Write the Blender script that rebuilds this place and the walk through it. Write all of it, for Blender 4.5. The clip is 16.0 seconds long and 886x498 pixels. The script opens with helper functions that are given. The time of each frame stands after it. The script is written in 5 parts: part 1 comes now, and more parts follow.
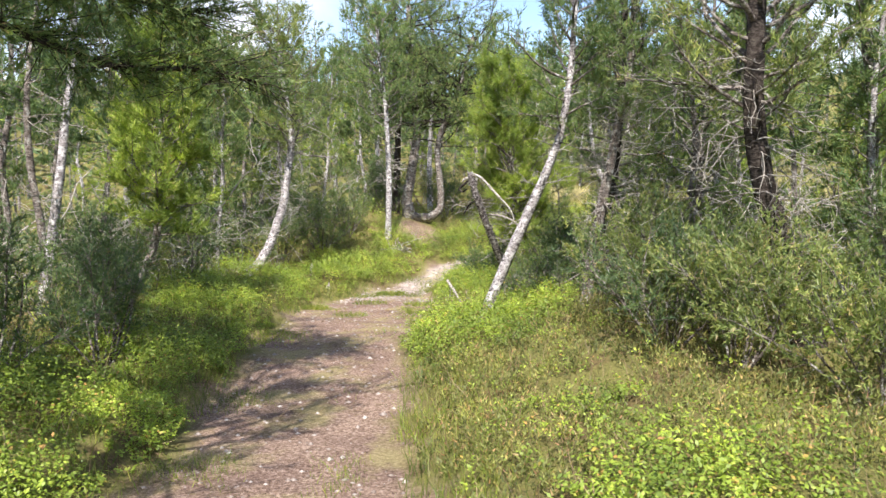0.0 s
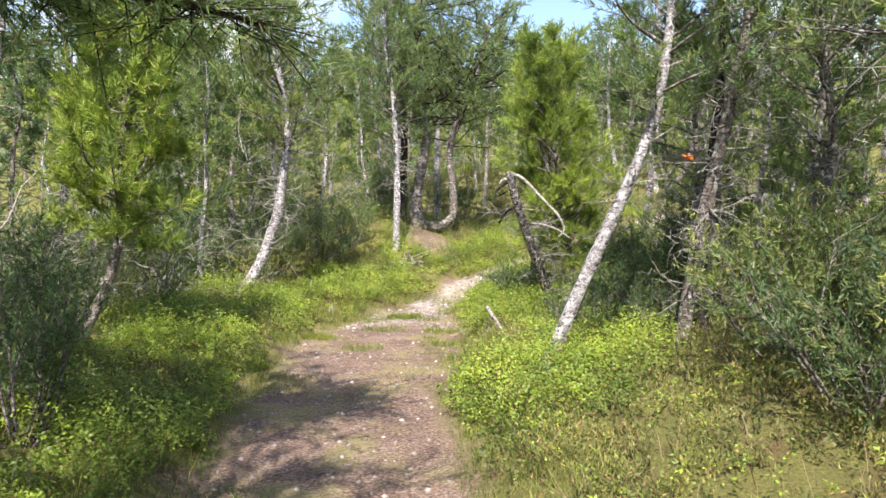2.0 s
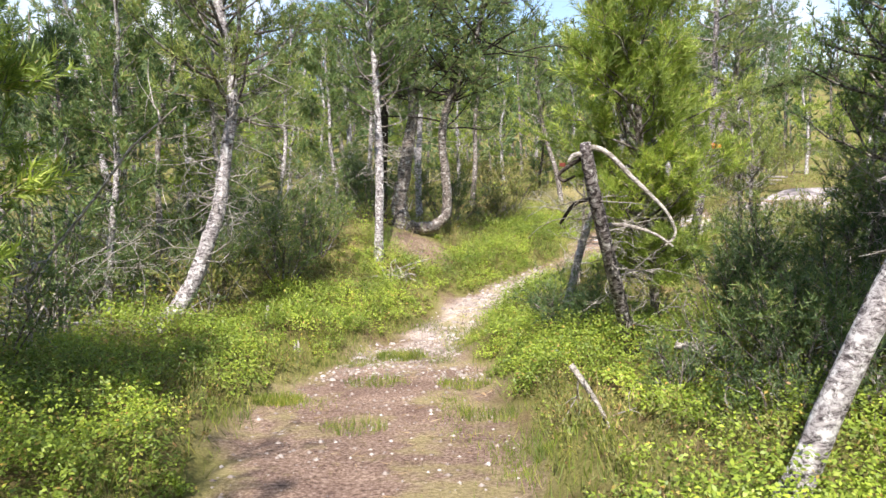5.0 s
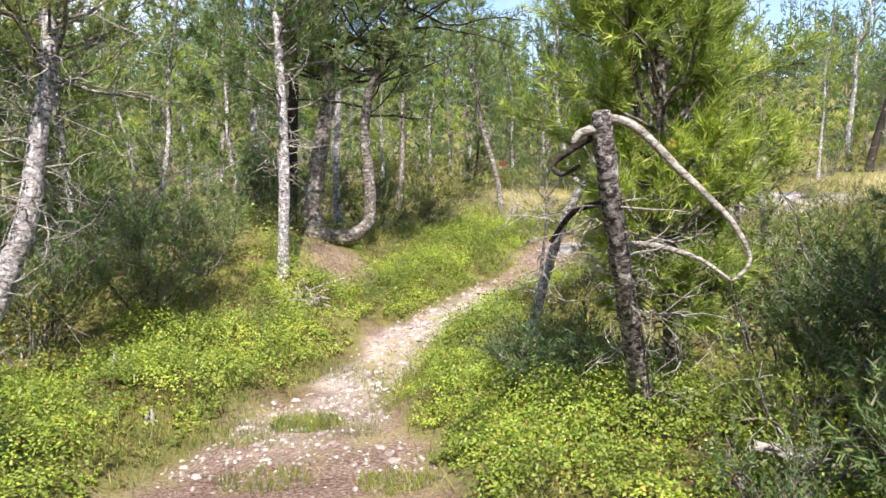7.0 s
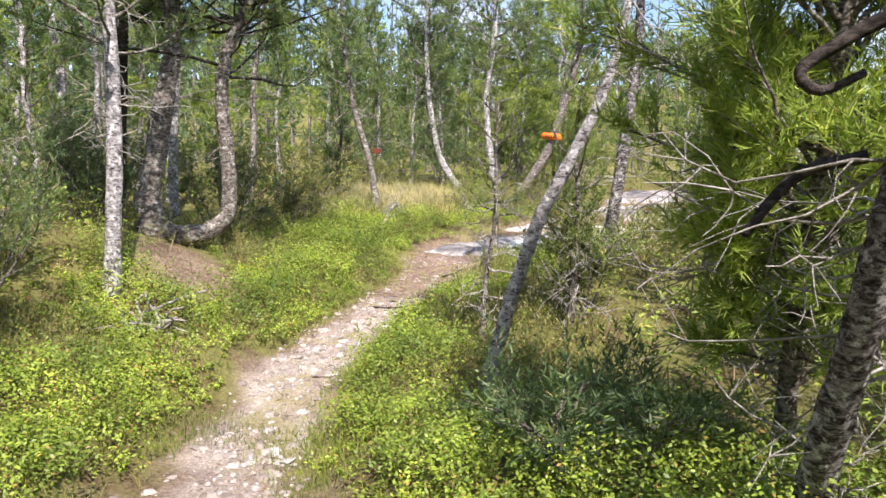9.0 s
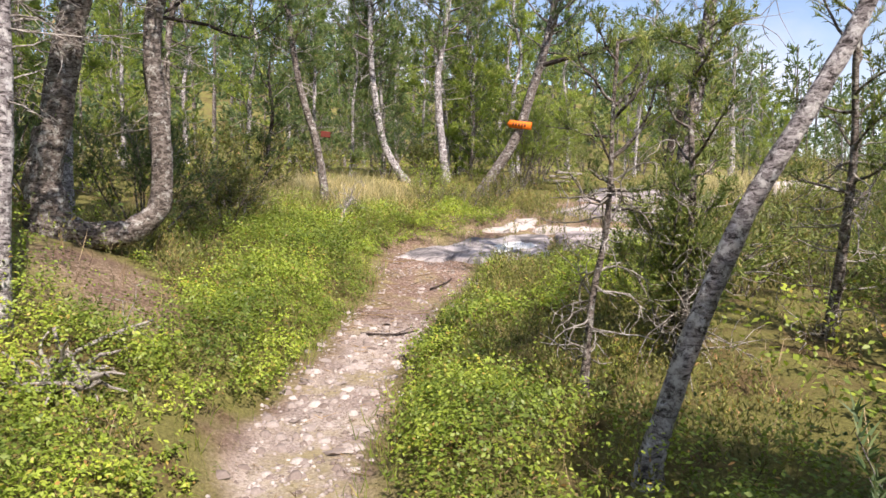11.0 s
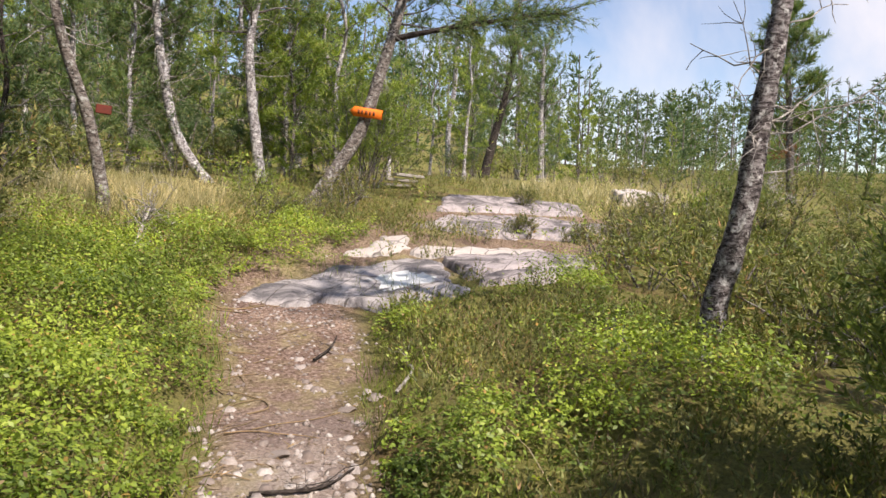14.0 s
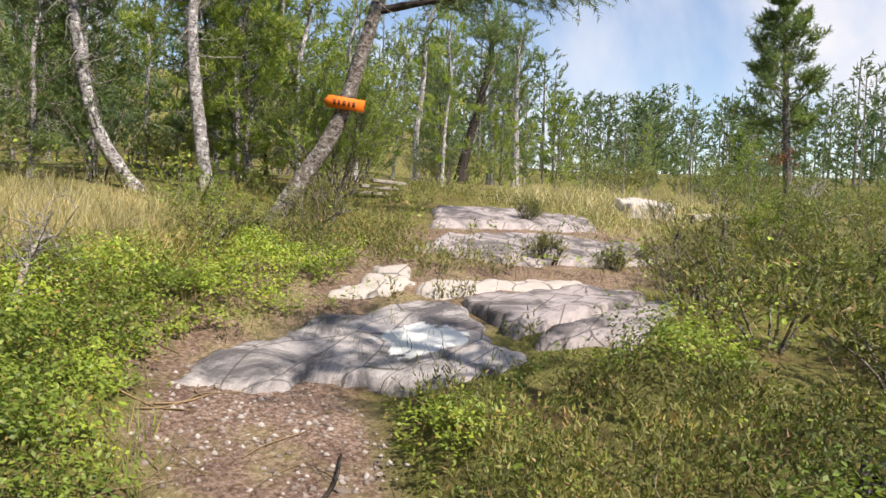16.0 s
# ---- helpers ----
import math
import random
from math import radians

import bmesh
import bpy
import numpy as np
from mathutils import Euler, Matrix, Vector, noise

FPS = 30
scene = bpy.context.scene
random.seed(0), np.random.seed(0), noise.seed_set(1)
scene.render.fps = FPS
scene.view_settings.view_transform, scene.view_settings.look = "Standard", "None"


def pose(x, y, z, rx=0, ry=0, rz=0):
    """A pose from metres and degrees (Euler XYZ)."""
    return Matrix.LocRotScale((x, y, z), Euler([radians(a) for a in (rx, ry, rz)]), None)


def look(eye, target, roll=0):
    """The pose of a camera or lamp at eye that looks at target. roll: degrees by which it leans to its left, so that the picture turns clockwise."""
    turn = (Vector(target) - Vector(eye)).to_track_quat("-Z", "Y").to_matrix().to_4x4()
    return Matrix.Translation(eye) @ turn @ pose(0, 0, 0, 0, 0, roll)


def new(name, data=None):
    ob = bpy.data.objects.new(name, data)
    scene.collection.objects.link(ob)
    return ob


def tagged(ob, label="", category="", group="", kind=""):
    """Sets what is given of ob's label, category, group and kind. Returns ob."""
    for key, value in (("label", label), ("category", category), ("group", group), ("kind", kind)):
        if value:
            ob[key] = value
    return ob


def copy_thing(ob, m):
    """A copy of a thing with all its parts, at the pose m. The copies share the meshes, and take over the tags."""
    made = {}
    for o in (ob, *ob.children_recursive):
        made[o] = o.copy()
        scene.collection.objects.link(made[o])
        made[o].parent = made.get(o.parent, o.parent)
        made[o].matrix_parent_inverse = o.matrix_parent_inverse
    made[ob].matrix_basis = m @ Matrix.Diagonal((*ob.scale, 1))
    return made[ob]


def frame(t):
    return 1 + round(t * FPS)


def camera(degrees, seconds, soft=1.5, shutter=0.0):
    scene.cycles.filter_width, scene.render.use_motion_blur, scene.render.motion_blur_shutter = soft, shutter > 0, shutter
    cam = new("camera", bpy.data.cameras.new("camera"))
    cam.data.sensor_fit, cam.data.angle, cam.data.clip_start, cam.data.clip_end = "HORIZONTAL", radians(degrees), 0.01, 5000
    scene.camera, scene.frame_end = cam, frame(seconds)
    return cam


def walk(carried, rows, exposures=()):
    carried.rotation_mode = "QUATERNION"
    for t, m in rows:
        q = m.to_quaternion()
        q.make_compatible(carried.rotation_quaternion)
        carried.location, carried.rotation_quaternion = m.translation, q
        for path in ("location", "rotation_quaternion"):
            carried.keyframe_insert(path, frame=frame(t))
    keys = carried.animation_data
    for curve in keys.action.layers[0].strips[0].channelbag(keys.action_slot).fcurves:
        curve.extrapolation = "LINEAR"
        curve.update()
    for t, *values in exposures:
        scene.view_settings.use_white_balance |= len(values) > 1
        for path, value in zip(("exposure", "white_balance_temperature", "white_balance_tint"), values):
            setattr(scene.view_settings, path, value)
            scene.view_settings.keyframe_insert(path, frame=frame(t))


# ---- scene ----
cam = camera(61.7, 16.0)
METRES, EYE, TILT, LEAN, TURN = 18.0, 1.6, -4.5, 0.8, 0.0
ROWS = [
    (0.0, 0.0, 0.0, 0.0, -0.0, 0.0, -0.0),
    (0.5, -0.0078, 0.0315, 0.0033, -0.42, 0.38, 0.03),
    (1.0, -0.016, 0.0561, 0.0053, -0.64, 0.51, 0.08),
    (1.5, -0.0263, 0.0823, 0.0071, -0.8, 0.55, 0.05),
    (2.0, -0.0299, 0.1147, 0.0068, -0.84, 0.55, 0.08),
    (2.5, -0.0383, 0.144, 0.0074, -0.87, 0.53, 0.1),
    (3.0, -0.0464, 0.1734, 0.0096, -0.88, 0.49, 0.09),
    (5.5, -0.0619, 0.3381, 0.0174, -5.95, 0.66, 0.53),
    (6.0, -0.0543, 0.3716, 0.0203, -7.96, 0.67, 0.62),
    (6.5, -0.0542, 0.4036, 0.022, -9.42, 0.72, 0.58),
    (7.0, -0.052, 0.4337, 0.0255, -10.14, 0.79, 0.5),
    (7.5, -0.0539, 0.4656, 0.0275, -10.81, 0.84, 0.44),
    (8.0, -0.0625, 0.4958, 0.0281, -11.86, 0.9, 0.36),
    (8.5, -0.0657, 0.5283, 0.0273, -17.93, 0.87, 0.53),
    (11.0, -0.0751, 0.6893, 0.0328, -32.11, 0.65, 0.69),
    (11.5, -0.0759, 0.7235, 0.0335, -33.79, 0.7, 0.72),
    (12.0, -0.0741, 0.7528, 0.0376, -36.35, 0.7, 0.87),
    (12.5, -0.0651, 0.7812, 0.0405, -40.03, 0.6, 1.03),
    (13.0, -0.0593, 0.8069, 0.0465, -44.02, 0.56, 1.12),
    (13.5, -0.0455, 0.8307, 0.0467, -47.77, 0.46, 1.2),
    (14.0, -0.0289, 0.8551, 0.0522, -50.67, 0.36, 1.28),
    (14.5, -0.0129, 0.88, 0.0573, -52.66, 0.28, 1.36),
    (15.0, 0.0067, 0.9022, 0.0575, -53.87, 0.29, 1.38),
    (15.5, 0.0242, 0.9263, 0.0623, -54.5, 0.33, 1.39),
    (16.0, 0.0399, 0.9516, 0.0685, -54.9, 0.41, 1.4),
]
walk(cam, [(t, pose(0, 0, EYE, TILT, LEAN, TURN) @ pose(METRES * x, METRES * y, METRES * z, 90 + pitch, roll, yaw)) for t, x, y, z, yaw, pitch, roll in ROWS],
     [(0.0, 1.02, 6330, 15), (6.5, 1.03, 6400, 17), (9.0, 0.94, 6350, 18), (12.0, 0.56, 6800, 23), (16.0, 0.46, 6750, 16)])

# ---- world and sun ----
SUN_UP, SUN_AZ = 50.0, 186.0   # degrees above the horizon; clockwise from +y
world = bpy.data.worlds.new("sky")
scene.world = world
world.use_nodes = True
wn, wl = world.node_tree.nodes, world.node_tree.links
sky = wn.new("ShaderNodeTexSky")
sky.sky_type, sky.sun_disc = "NISHITA", False
sky.sun_elevation, sky.sun_rotation = radians(SUN_UP), radians(SUN_AZ)
sky.air_density, sky.dust_density, sky.ozone_density = 1.0, 0.6, 1.5
cloud = wn.new("ShaderNodeTexNoise")
cloud.inputs["Scale"].default_value, cloud.inputs["Detail"].default_value = 2.6, 7.0
cloud.inputs["Roughness"].default_value, cloud.inputs["Distortion"].default_value = 0.55, 0.3
cloud_ramp = wn.new("ShaderNodeValToRGB")
cloud_ramp.color_ramp.elements[0].position, cloud_ramp.color_ramp.elements[1].position = 0.47, 0.68
cloud_mix = wn.new("ShaderNodeMix")
cloud_mix.data_type = "RGBA"
cloud_mix.inputs[7].default_value = (5.2, 5.4, 5.7, 1)
wl.new(cloud.outputs["Fac"], cloud_ramp.inputs[0])
wl.new(cloud_ramp.outputs["Color"], cloud_mix.inputs[0])
wl.new(sky.outputs[0], cloud_mix.inputs[6])
wl.new(cloud_mix.outputs[2], wn["Background"].inputs[0])
wn["Background"].inputs[1].default_value = 0.13

sun = new("sun", bpy.data.lights.new("sun", "SUN"))
sun.data.energy, sun.data.angle, sun.data.color = 5.0, radians(0.6), (1.0, 0.94, 0.82)
az, up = radians(SUN_AZ), radians(SUN_UP)
sun.matrix_world = look((0, 0, 30), (-math.sin(az) * math.cos(up), -math.cos(az) * math.cos(up), 30 - math.sin(up)))


# ---- materials ----
def material(name, rough=0.9, spec=0.3):
    m = bpy.data.materials.new(name)
    m.use_nodes = True
    b = m.node_tree.nodes["Principled BSDF"]
    b.inputs["Roughness"].default_value = rough
    b.inputs["Specular IOR Level"].default_value = spec
    return m, m.node_tree.nodes, m.node_tree.links, b


def noise_node(n, l, scale, detail=5.0, rough=0.6, distortion=0.0, stretch=None, coords="Object"):
    t = n.new("ShaderNodeTexNoise")
    t.inputs["Scale"].default_value, t.inputs["Detail"].default_value = scale, detail
    t.inputs["Roughness"].default_value, t.inputs["Distortion"].default_value = rough, distortion
    c = n.new("ShaderNodeTexCoord")
    if stretch:
        s = n.new("ShaderNodeMapping")
        s.inputs["Scale"].default_value = stretch
        l.new(c.outputs[coords], s.inputs[0])
        l.new(s.outputs[0], t.inputs["Vector"])
    else:
        l.new(c.outputs[coords], t.inputs["Vector"])
    return t.outputs["Fac"]


def ramp(n, l, source, stops):
    r = n.new("ShaderNodeValToRGB")
    e = r.color_ramp.elements
    while len(e) < len(stops):
        e.new(0.5)
    for k, (p, c) in enumerate(stops):
        e[k].position, e[k].color = p, (*c, 1)
    l.new(source, r.inputs[0])
    return r.outputs[0]


def mixed(n, l, fac, a, b, mode="MIX"):
    m = n.new("ShaderNodeMix")
    m.data_type, m.blend_type = "RGBA", mode
    for sock, v in ((m.inputs[0], fac), (m.inputs[6], a), (m.inputs[7], b)):
        if isinstance(v, (int, float)):
            sock.default_value = v
        elif isinstance(v, tuple):
            sock.default_value = (*v, 1)
        else:
            l.new(v, sock)
    return m.outputs[2]


def relief(n, l, b, source, strength, distance):
    k = n.new("ShaderNodeBump")
    k.inputs["Strength"].default_value, k.inputs["Distance"].default_value = strength, distance
    l.new(source, k.inputs["Height"])
    l.new(k.outputs[0], b.inputs["Normal"])


def leaf_material(name, stops, through_light=0.35, rough=0.55, patchy=0.24, grain=6.5):
    """Foliage: colour differs from leaf to leaf and, more slowly, from place to place."""
    m, n, l, b = material(name, rough, 0.5)
    g = n.new("ShaderNodeNewGeometry")
    each = ramp(n, l, g.outputs["Random Per Island"], stops)
    slow = ramp(n, l, noise_node(n, l, 1.3, 3), [(0.3, (0.55, 0.6, 0.55)), (0.7, (1.4, 1.3, 1.0))])
    quick = ramp(n, l, noise_node(n, l, grain, 3), [(0.38, (1 - patchy, 1 - 0.9 * patchy, 1 - patchy)), (0.62, (1 + patchy, 1 + 0.85 * patchy, 1 + 0.4 * patchy))])
    colour = mixed(n, l, 1.0, mixed(n, l, 1.0, each, slow, "MULTIPLY"), quick, "MULTIPLY")
    l.new(colour, b.inputs["Base Color"])
    t = n.new("ShaderNodeBsdfTranslucent")
    l.new(mixed(n, l, 1.0, colour, (1.12, 1.2, 0.75), "MULTIPLY"), t.inputs[0])
    s = n.new("ShaderNodeMixShader")
    s.inputs[0].default_value = through_light
    l.new(b.outputs[0], s.inputs[1])
    l.new(t.outputs[0], s.inputs[2])
    l.new(s.outputs[0], n["Material Output"].inputs[0])
    return m


def bark_material(name, dark, mid, pale, lichen, amount):
    m, n, l, b = material(name, 0.95, 0.15)
    plates = noise_node(n, l, 20, 6, 0.75, 0.7, (1, 1, 2.3))
    base = ramp(n, l, plates, [(0.40, dark), (0.49, mid), (0.60, pale)])
    spots = ramp(n, l, noise_node(n, l, 17, 6, 0.75), [(amount - 0.05, (0, 0, 0)), (amount + 0.05, (1, 1, 1))])
    l.new(mixed(n, l, spots, base, lichen), b.inputs["Base Color"])
    relief(n, l, b, plates, 1.0, 0.02)
    return m


NEEDLES = leaf_material("pine_needles", [(0, (0.082, 0.145, 0.065)), (0.5, (0.157, 0.247, 0.100)), (0.85, (0.247, 0.319, 0.132)), (1, (0.378, 0.290, 0.235))])
NEEDLES_LIGHT = leaf_material("young_pine_needles", [(0, (0.160, 0.240, 0.057)), (0.5, (0.271, 0.380, 0.075)), (0.9, (0.400, 0.480, 0.127)), (1, (0.512, 0.396, 0.254))])
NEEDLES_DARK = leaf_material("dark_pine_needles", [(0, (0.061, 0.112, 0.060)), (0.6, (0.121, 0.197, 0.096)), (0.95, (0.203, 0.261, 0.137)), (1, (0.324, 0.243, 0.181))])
NEEDLES_OLIVE = leaf_material("juniper_needles", [(0, (0.110, 0.162, 0.059)), (0.5, (0.215, 0.283, 0.096)), (0.85, (0.342, 0.394, 0.157)), (1, (0.424, 0.324, 0.215))])
NEEDLES_DEAD = leaf_material("dead_brown_needles", [(0, (0.12, 0.05, 0.025)), (0.6, (0.24, 0.10, 0.04)), (1, (0.32, 0.17, 0.08))], 0.2)
BILBERRY = leaf_material("bilberry_leaves", [(0, (0.157, 0.234, 0.044)), (0.45, (0.238, 0.338, 0.059)), (0.92, (0.313, 0.406, 0.076)), (1, (0.394, 0.229, 0.104))], 0.34, 0.5, 0.3, 2.6)
HEATHER = leaf_material("heather_sprigs", [(0, (0.103, 0.114, 0.053)), (0.4, (0.175, 0.208, 0.074)), (0.8, (0.278, 0.308, 0.107)), (1, (0.388, 0.227, 0.164))], 0.25, 0.6, 0.34, 5.0)
GRASS = leaf_material("green_grass", [(0, (0.10, 0.16, 0.025)), (0.6, (0.19, 0.26, 0.045)), (1, (0.34, 0.32, 0.12))], 0.35)
STRAW = leaf_material("dry_grass", [(0, (0.30, 0.30, 0.15)), (0.35, (0.44, 0.40, 0.25)), (0.7, (0.58, 0.52, 0.37)), (1, (0.70, 0.63, 0.50))], 0.2)
TWIGS = leaf_material("dead_stems", [(0, (0.14, 0.10, 0.07)), (0.6, (0.25, 0.18, 0.13)), (1, (0.38, 0.31, 0.25))], 0.0, 0.9)
BARK_PALE = bark_material("lichened_pale_bark", (0.045, 0.038, 0.038), (0.25, 0.225, 0.23), (0.48, 0.455, 0.46), (0.68, 0.67, 0.67), 0.55)
BARK_FLAKY = bark_material("flaking_pine_bark", (0.022, 0.018, 0.018), (0.11, 0.09, 0.09), (0.36, 0.33, 0.33), (0.66, 0.65, 0.64), 0.58)
BARK_BROWN = bark_material("grey_brown_bark", (0.04, 0.033, 0.03), (0.15, 0.125, 0.11), (0.30, 0.265, 0.24), (0.5, 0.5, 0.47), 0.58)
# also darkened to put the shade on the bent pine's trunk into its colour
BARK_DARK_SHADED = bark_material("dark_and_shaded_bark", (0.022, 0.018, 0.016), (0.05, 0.04, 0.035), (0.10, 0.085, 0.075), (0.3, 0.3, 0.27), 0.68)
DEADWOOD = bark_material("bleached_dead_wood", (0.17, 0.15, 0.13), (0.36, 0.33, 0.30), (0.54, 0.51, 0.47), (0.6, 0.6, 0.56), 0.66)


def soil_material():
    """Bare trodden soil on the trail, leaf litter and moss beside it; the bare share is stored on the mesh."""
    m, n, l, b = material("forest_soil", 0.95, 0.15)
    a = n.new("ShaderNodeAttribute")
    a.attribute_name = "bare"
    fine, coarse = noise_node(n, l, 38, 8, 0.75), noise_node(n, l, 2.2, 5, 0.6)
    soil = ramp(n, l, fine, [(0.36, (0.08, 0.055, 0.045)), (0.47, (0.22, 0.155, 0.125)), (0.55, (0.34, 0.255, 0.215)), (0.66, (0.52, 0.43, 0.38))])
    sand = ramp(n, l, noise_node(n, l, 60, 6, 0.7), [(0.34, (0.22, 0.185, 0.17)), (0.48, (0.44, 0.395, 0.37)), (0.64, (0.66, 0.61, 0.58))])
    st = n.new("ShaderNodeAttribute")
    st.attribute_name = "stony"
    soil = mixed(n, l, st.outputs["Fac"], soil, sand)
    soil = mixed(n, l, 1.0, soil, ramp(n, l, coarse, [(0.35, (0.72, 0.66, 0.64)), (0.65, (1.12, 1.08, 1.0))]), "MULTIPLY")
    grassy = ramp(n, l, noise_node(n, l, 1.4, 6, 0.65), [(0.5, (0, 0, 0)), (0.62, (0.75, 0.75, 0.75))])
    soil = mixed(n, l, grassy, soil, ramp(n, l, fine, [(0.35, (0.22, 0.19, 0.08)), (0.65, (0.42, 0.36, 0.18))]))
    litter = ramp(n, l, fine, [(0.3, (0.05, 0.04, 0.02)), (0.48, (0.13, 0.095, 0.045)), (0.62, (0.22, 0.16, 0.075)), (0.75, (0.36, 0.25, 0.14))])
    moss = ramp(n, l, noise_node(n, l, 55, 4), [(0.3, (0.105, 0.105, 0.035)), (0.7, (0.25, 0.235, 0.075))])
    litter = mixed(n, l, ramp(n, l, coarse, [(0.36, (0, 0, 0)), (0.5, (1, 1, 1))]), litter, moss)
    l.new(mixed(n, l, a.outputs["Fac"], litter, soil), b.inputs["Base Color"])
    relief(n, l, b, fine, 0.9, 0.03)
    return m


def rock_material(name, pale, mid, dark, dark_from, lichen=None):
    m, n, l, b = material(name, 0.9, 0.25)
    grain = noise_node(n, l, 70, 6, 0.75)
    strata = noise_node(n, l, 5, 8, 0.7, 0.4, (1, 4.5, 2))
    base = mixed(n, l, 0.55, ramp(n, l, grain, [(0.3, mid), (0.7, pale)]), ramp(n, l, strata, [(0.3, mid), (0.66, pale)]))
    crust = ramp(n, l, noise_node(n, l, 2.2, 9, 0.72, 0.6), [(dark_from - 0.04, (0, 0, 0)), (dark_from + 0.09, (0.9, 0.9, 0.9))])
    base = mixed(n, l, crust, base, dark)
    pits = ramp(n, l, noise_node(n, l, 24, 6, 0.8), [(0.62, (0, 0, 0)), (0.7, (1, 1, 1))])
    base = mixed(n, l, pits, base, dark)
    v = n.new("ShaderNodeTexVoronoi")
    v.feature = "DISTANCE_TO_EDGE"
    v.inputs["Scale"].default_value = 2.3
    wc = n.new("ShaderNodeTexCoord")
    wm = n.new("ShaderNodeMapping")
    wm.inputs["Scale"].default_value = (0.6, 1.6, 1.0)
    l.new(wc.outputs["Object"], wm.inputs[0])
    l.new(wm.outputs[0], v.inputs["Vector"])
    base = mixed(n, l, ramp(n, l, v.outputs["Distance"], [(0.0, (0.85, 0.85, 0.85)), (0.022, (0, 0, 0))]), base, (0.06, 0.05, 0.045))
    if lichen:
        c = n.new("ShaderNodeTexCoord")
        wob = noise_node(n, l, 4.5, 5, 0.6)
        d = n.new("ShaderNodeVectorMath")
        d.operation = "DISTANCE"
        d.inputs[1].default_value = lichen[0]
        l.new(c.outputs["Object"], d.inputs[0])
        s = n.new("ShaderNodeMath")
        s.operation = "MULTIPLY_ADD"
        s.inputs[1].default_value, s.use_clamp = 0.55, False
        l.new(wob, s.inputs[0])
        l.new(d.outputs["Value"], s.inputs[2])
        r = lichen[1] + 0.27
        spot = ramp(n, l, s.outputs[0], [(r - 0.015, (1, 1, 1)), (r + 0.015, (0, 0, 0))])
        base = mixed(n, l, spot, base, ramp(n, l, grain, [(0.3, (0.62, 0.64, 0.63)), (0.7, (0.8, 0.82, 0.81))]))
    l.new(base, b.inputs["Base Color"])
    relief(n, l, b, strata, 1.0, 0.02)
    return m


SOIL = soil_material()
ROCK = rock_material("grey_granite", (0.48, 0.43, 0.42), (0.30, 0.265, 0.265), (0.10, 0.09, 0.09), 0.50)
ROCK_LICHEN = rock_material("dark_crusted_granite", (0.50, 0.47, 0.455), (0.34, 0.31, 0.31), (0.09, 0.085, 0.09), 0.50, ((0.36, -0.24, 0.06), 0.30))
ROCK_PALE = rock_material("pale_worn_granite", (0.54, 0.50, 0.46), (0.40, 0.35, 0.32), (0.2, 0.17, 0.15), 0.66)


def stone_material():
    m, n, l, b = material("pale_trail_stone", 0.9, 0.2)
    o = n.new("ShaderNodeObjectInfo")
    g = n.new("ShaderNodeNewGeometry")
    a = n.new("ShaderNodeMath")
    a.operation = "ADD"
    l.new(o.outputs["Random"], a.inputs[0])
    l.new(g.outputs["Random Per Island"], a.inputs[1])
    h = n.new("ShaderNodeMath")
    h.operation = "FRACT"
    l.new(a.outputs[0], h.inputs[0])
    each = ramp(n, l, h.outputs[0], [(0, (0.20, 0.16, 0.14)), (0.4, (0.33, 0.285, 0.26)), (0.75, (0.42, 0.375, 0.35)), (1, (0.54, 0.50, 0.47))])
    speck = noise_node(n, l, 60, 5, 0.7)
    l.new(mixed(n, l, 1.0, each, ramp(n, l, speck, [(0.3, (0.7, 0.68, 0.66)), (0.7, (1.1, 1.1, 1.1))]), "MULTIPLY"), b.inputs["Base Color"])
    relief(n, l, b, speck, 0.5, 0.01)
    return m


def paint_material(name, colour, worn):
    m, n, l, b = material(name, 0.7, 0.3)
    wear = ramp(n, l, noise_node(n, l, 22, 6, 0.7), [(0.55, (0, 0, 0)), (0.68, (1, 1, 1))])
    l.new(mixed(n, l, wear, colour, worn), b.inputs["Base Color"])
    return m


STONE = stone_material()
ORANGE = paint_material("orange_paint", (0.85, 0.19, 0.015), (0.55, 0.12, 0.02))
LETTER = paint_material("dark_lettering", (0.16, 0.05, 0.02), (0.4, 0.12, 0.03))
RUST_RED = paint_material("rust_red_paint", (0.15, 0.032, 0.02), (0.08, 0.03, 0.02))
RUST_ORANGE = paint_material("faded_orange_paint", (0.26, 0.08, 0.025), (0.2, 0.08, 0.04))
GREY_BOARD = paint_material("weathered_board", (0.34, 0.31, 0.28), (0.2, 0.18, 0.16))


# ---- shapes ----
def vnoise(x, y, size, seed=0):
    """Smooth value noise from 0 to 1 on a lattice of that size."""
    x, y = np.asarray(x, float) / size, np.asarray(y, float) / size
    i, j = np.floor(x).astype(np.int64), np.floor(y).astype(np.int64)
    u, v = x - i, y - j
    u, v = u * u * (3 - 2 * u), v * v * (3 - 2 * v)

    def at(a, b):
        h = np.sin(a * 127.1 + b * 311.7 + seed * 74.7) * 43758.5453
        return h - np.floor(h)
    return (at(i, j) * (1 - u) + at(i + 1, j) * u) * (1 - v) + (at(i, j + 1) * (1 - u) + at(i + 1, j + 1) * u) * v


def smooth(a, b, v):
    k = np.clip((v - a) / (b - a), 0, 1)
    return k * k * (3 - 2 * k)


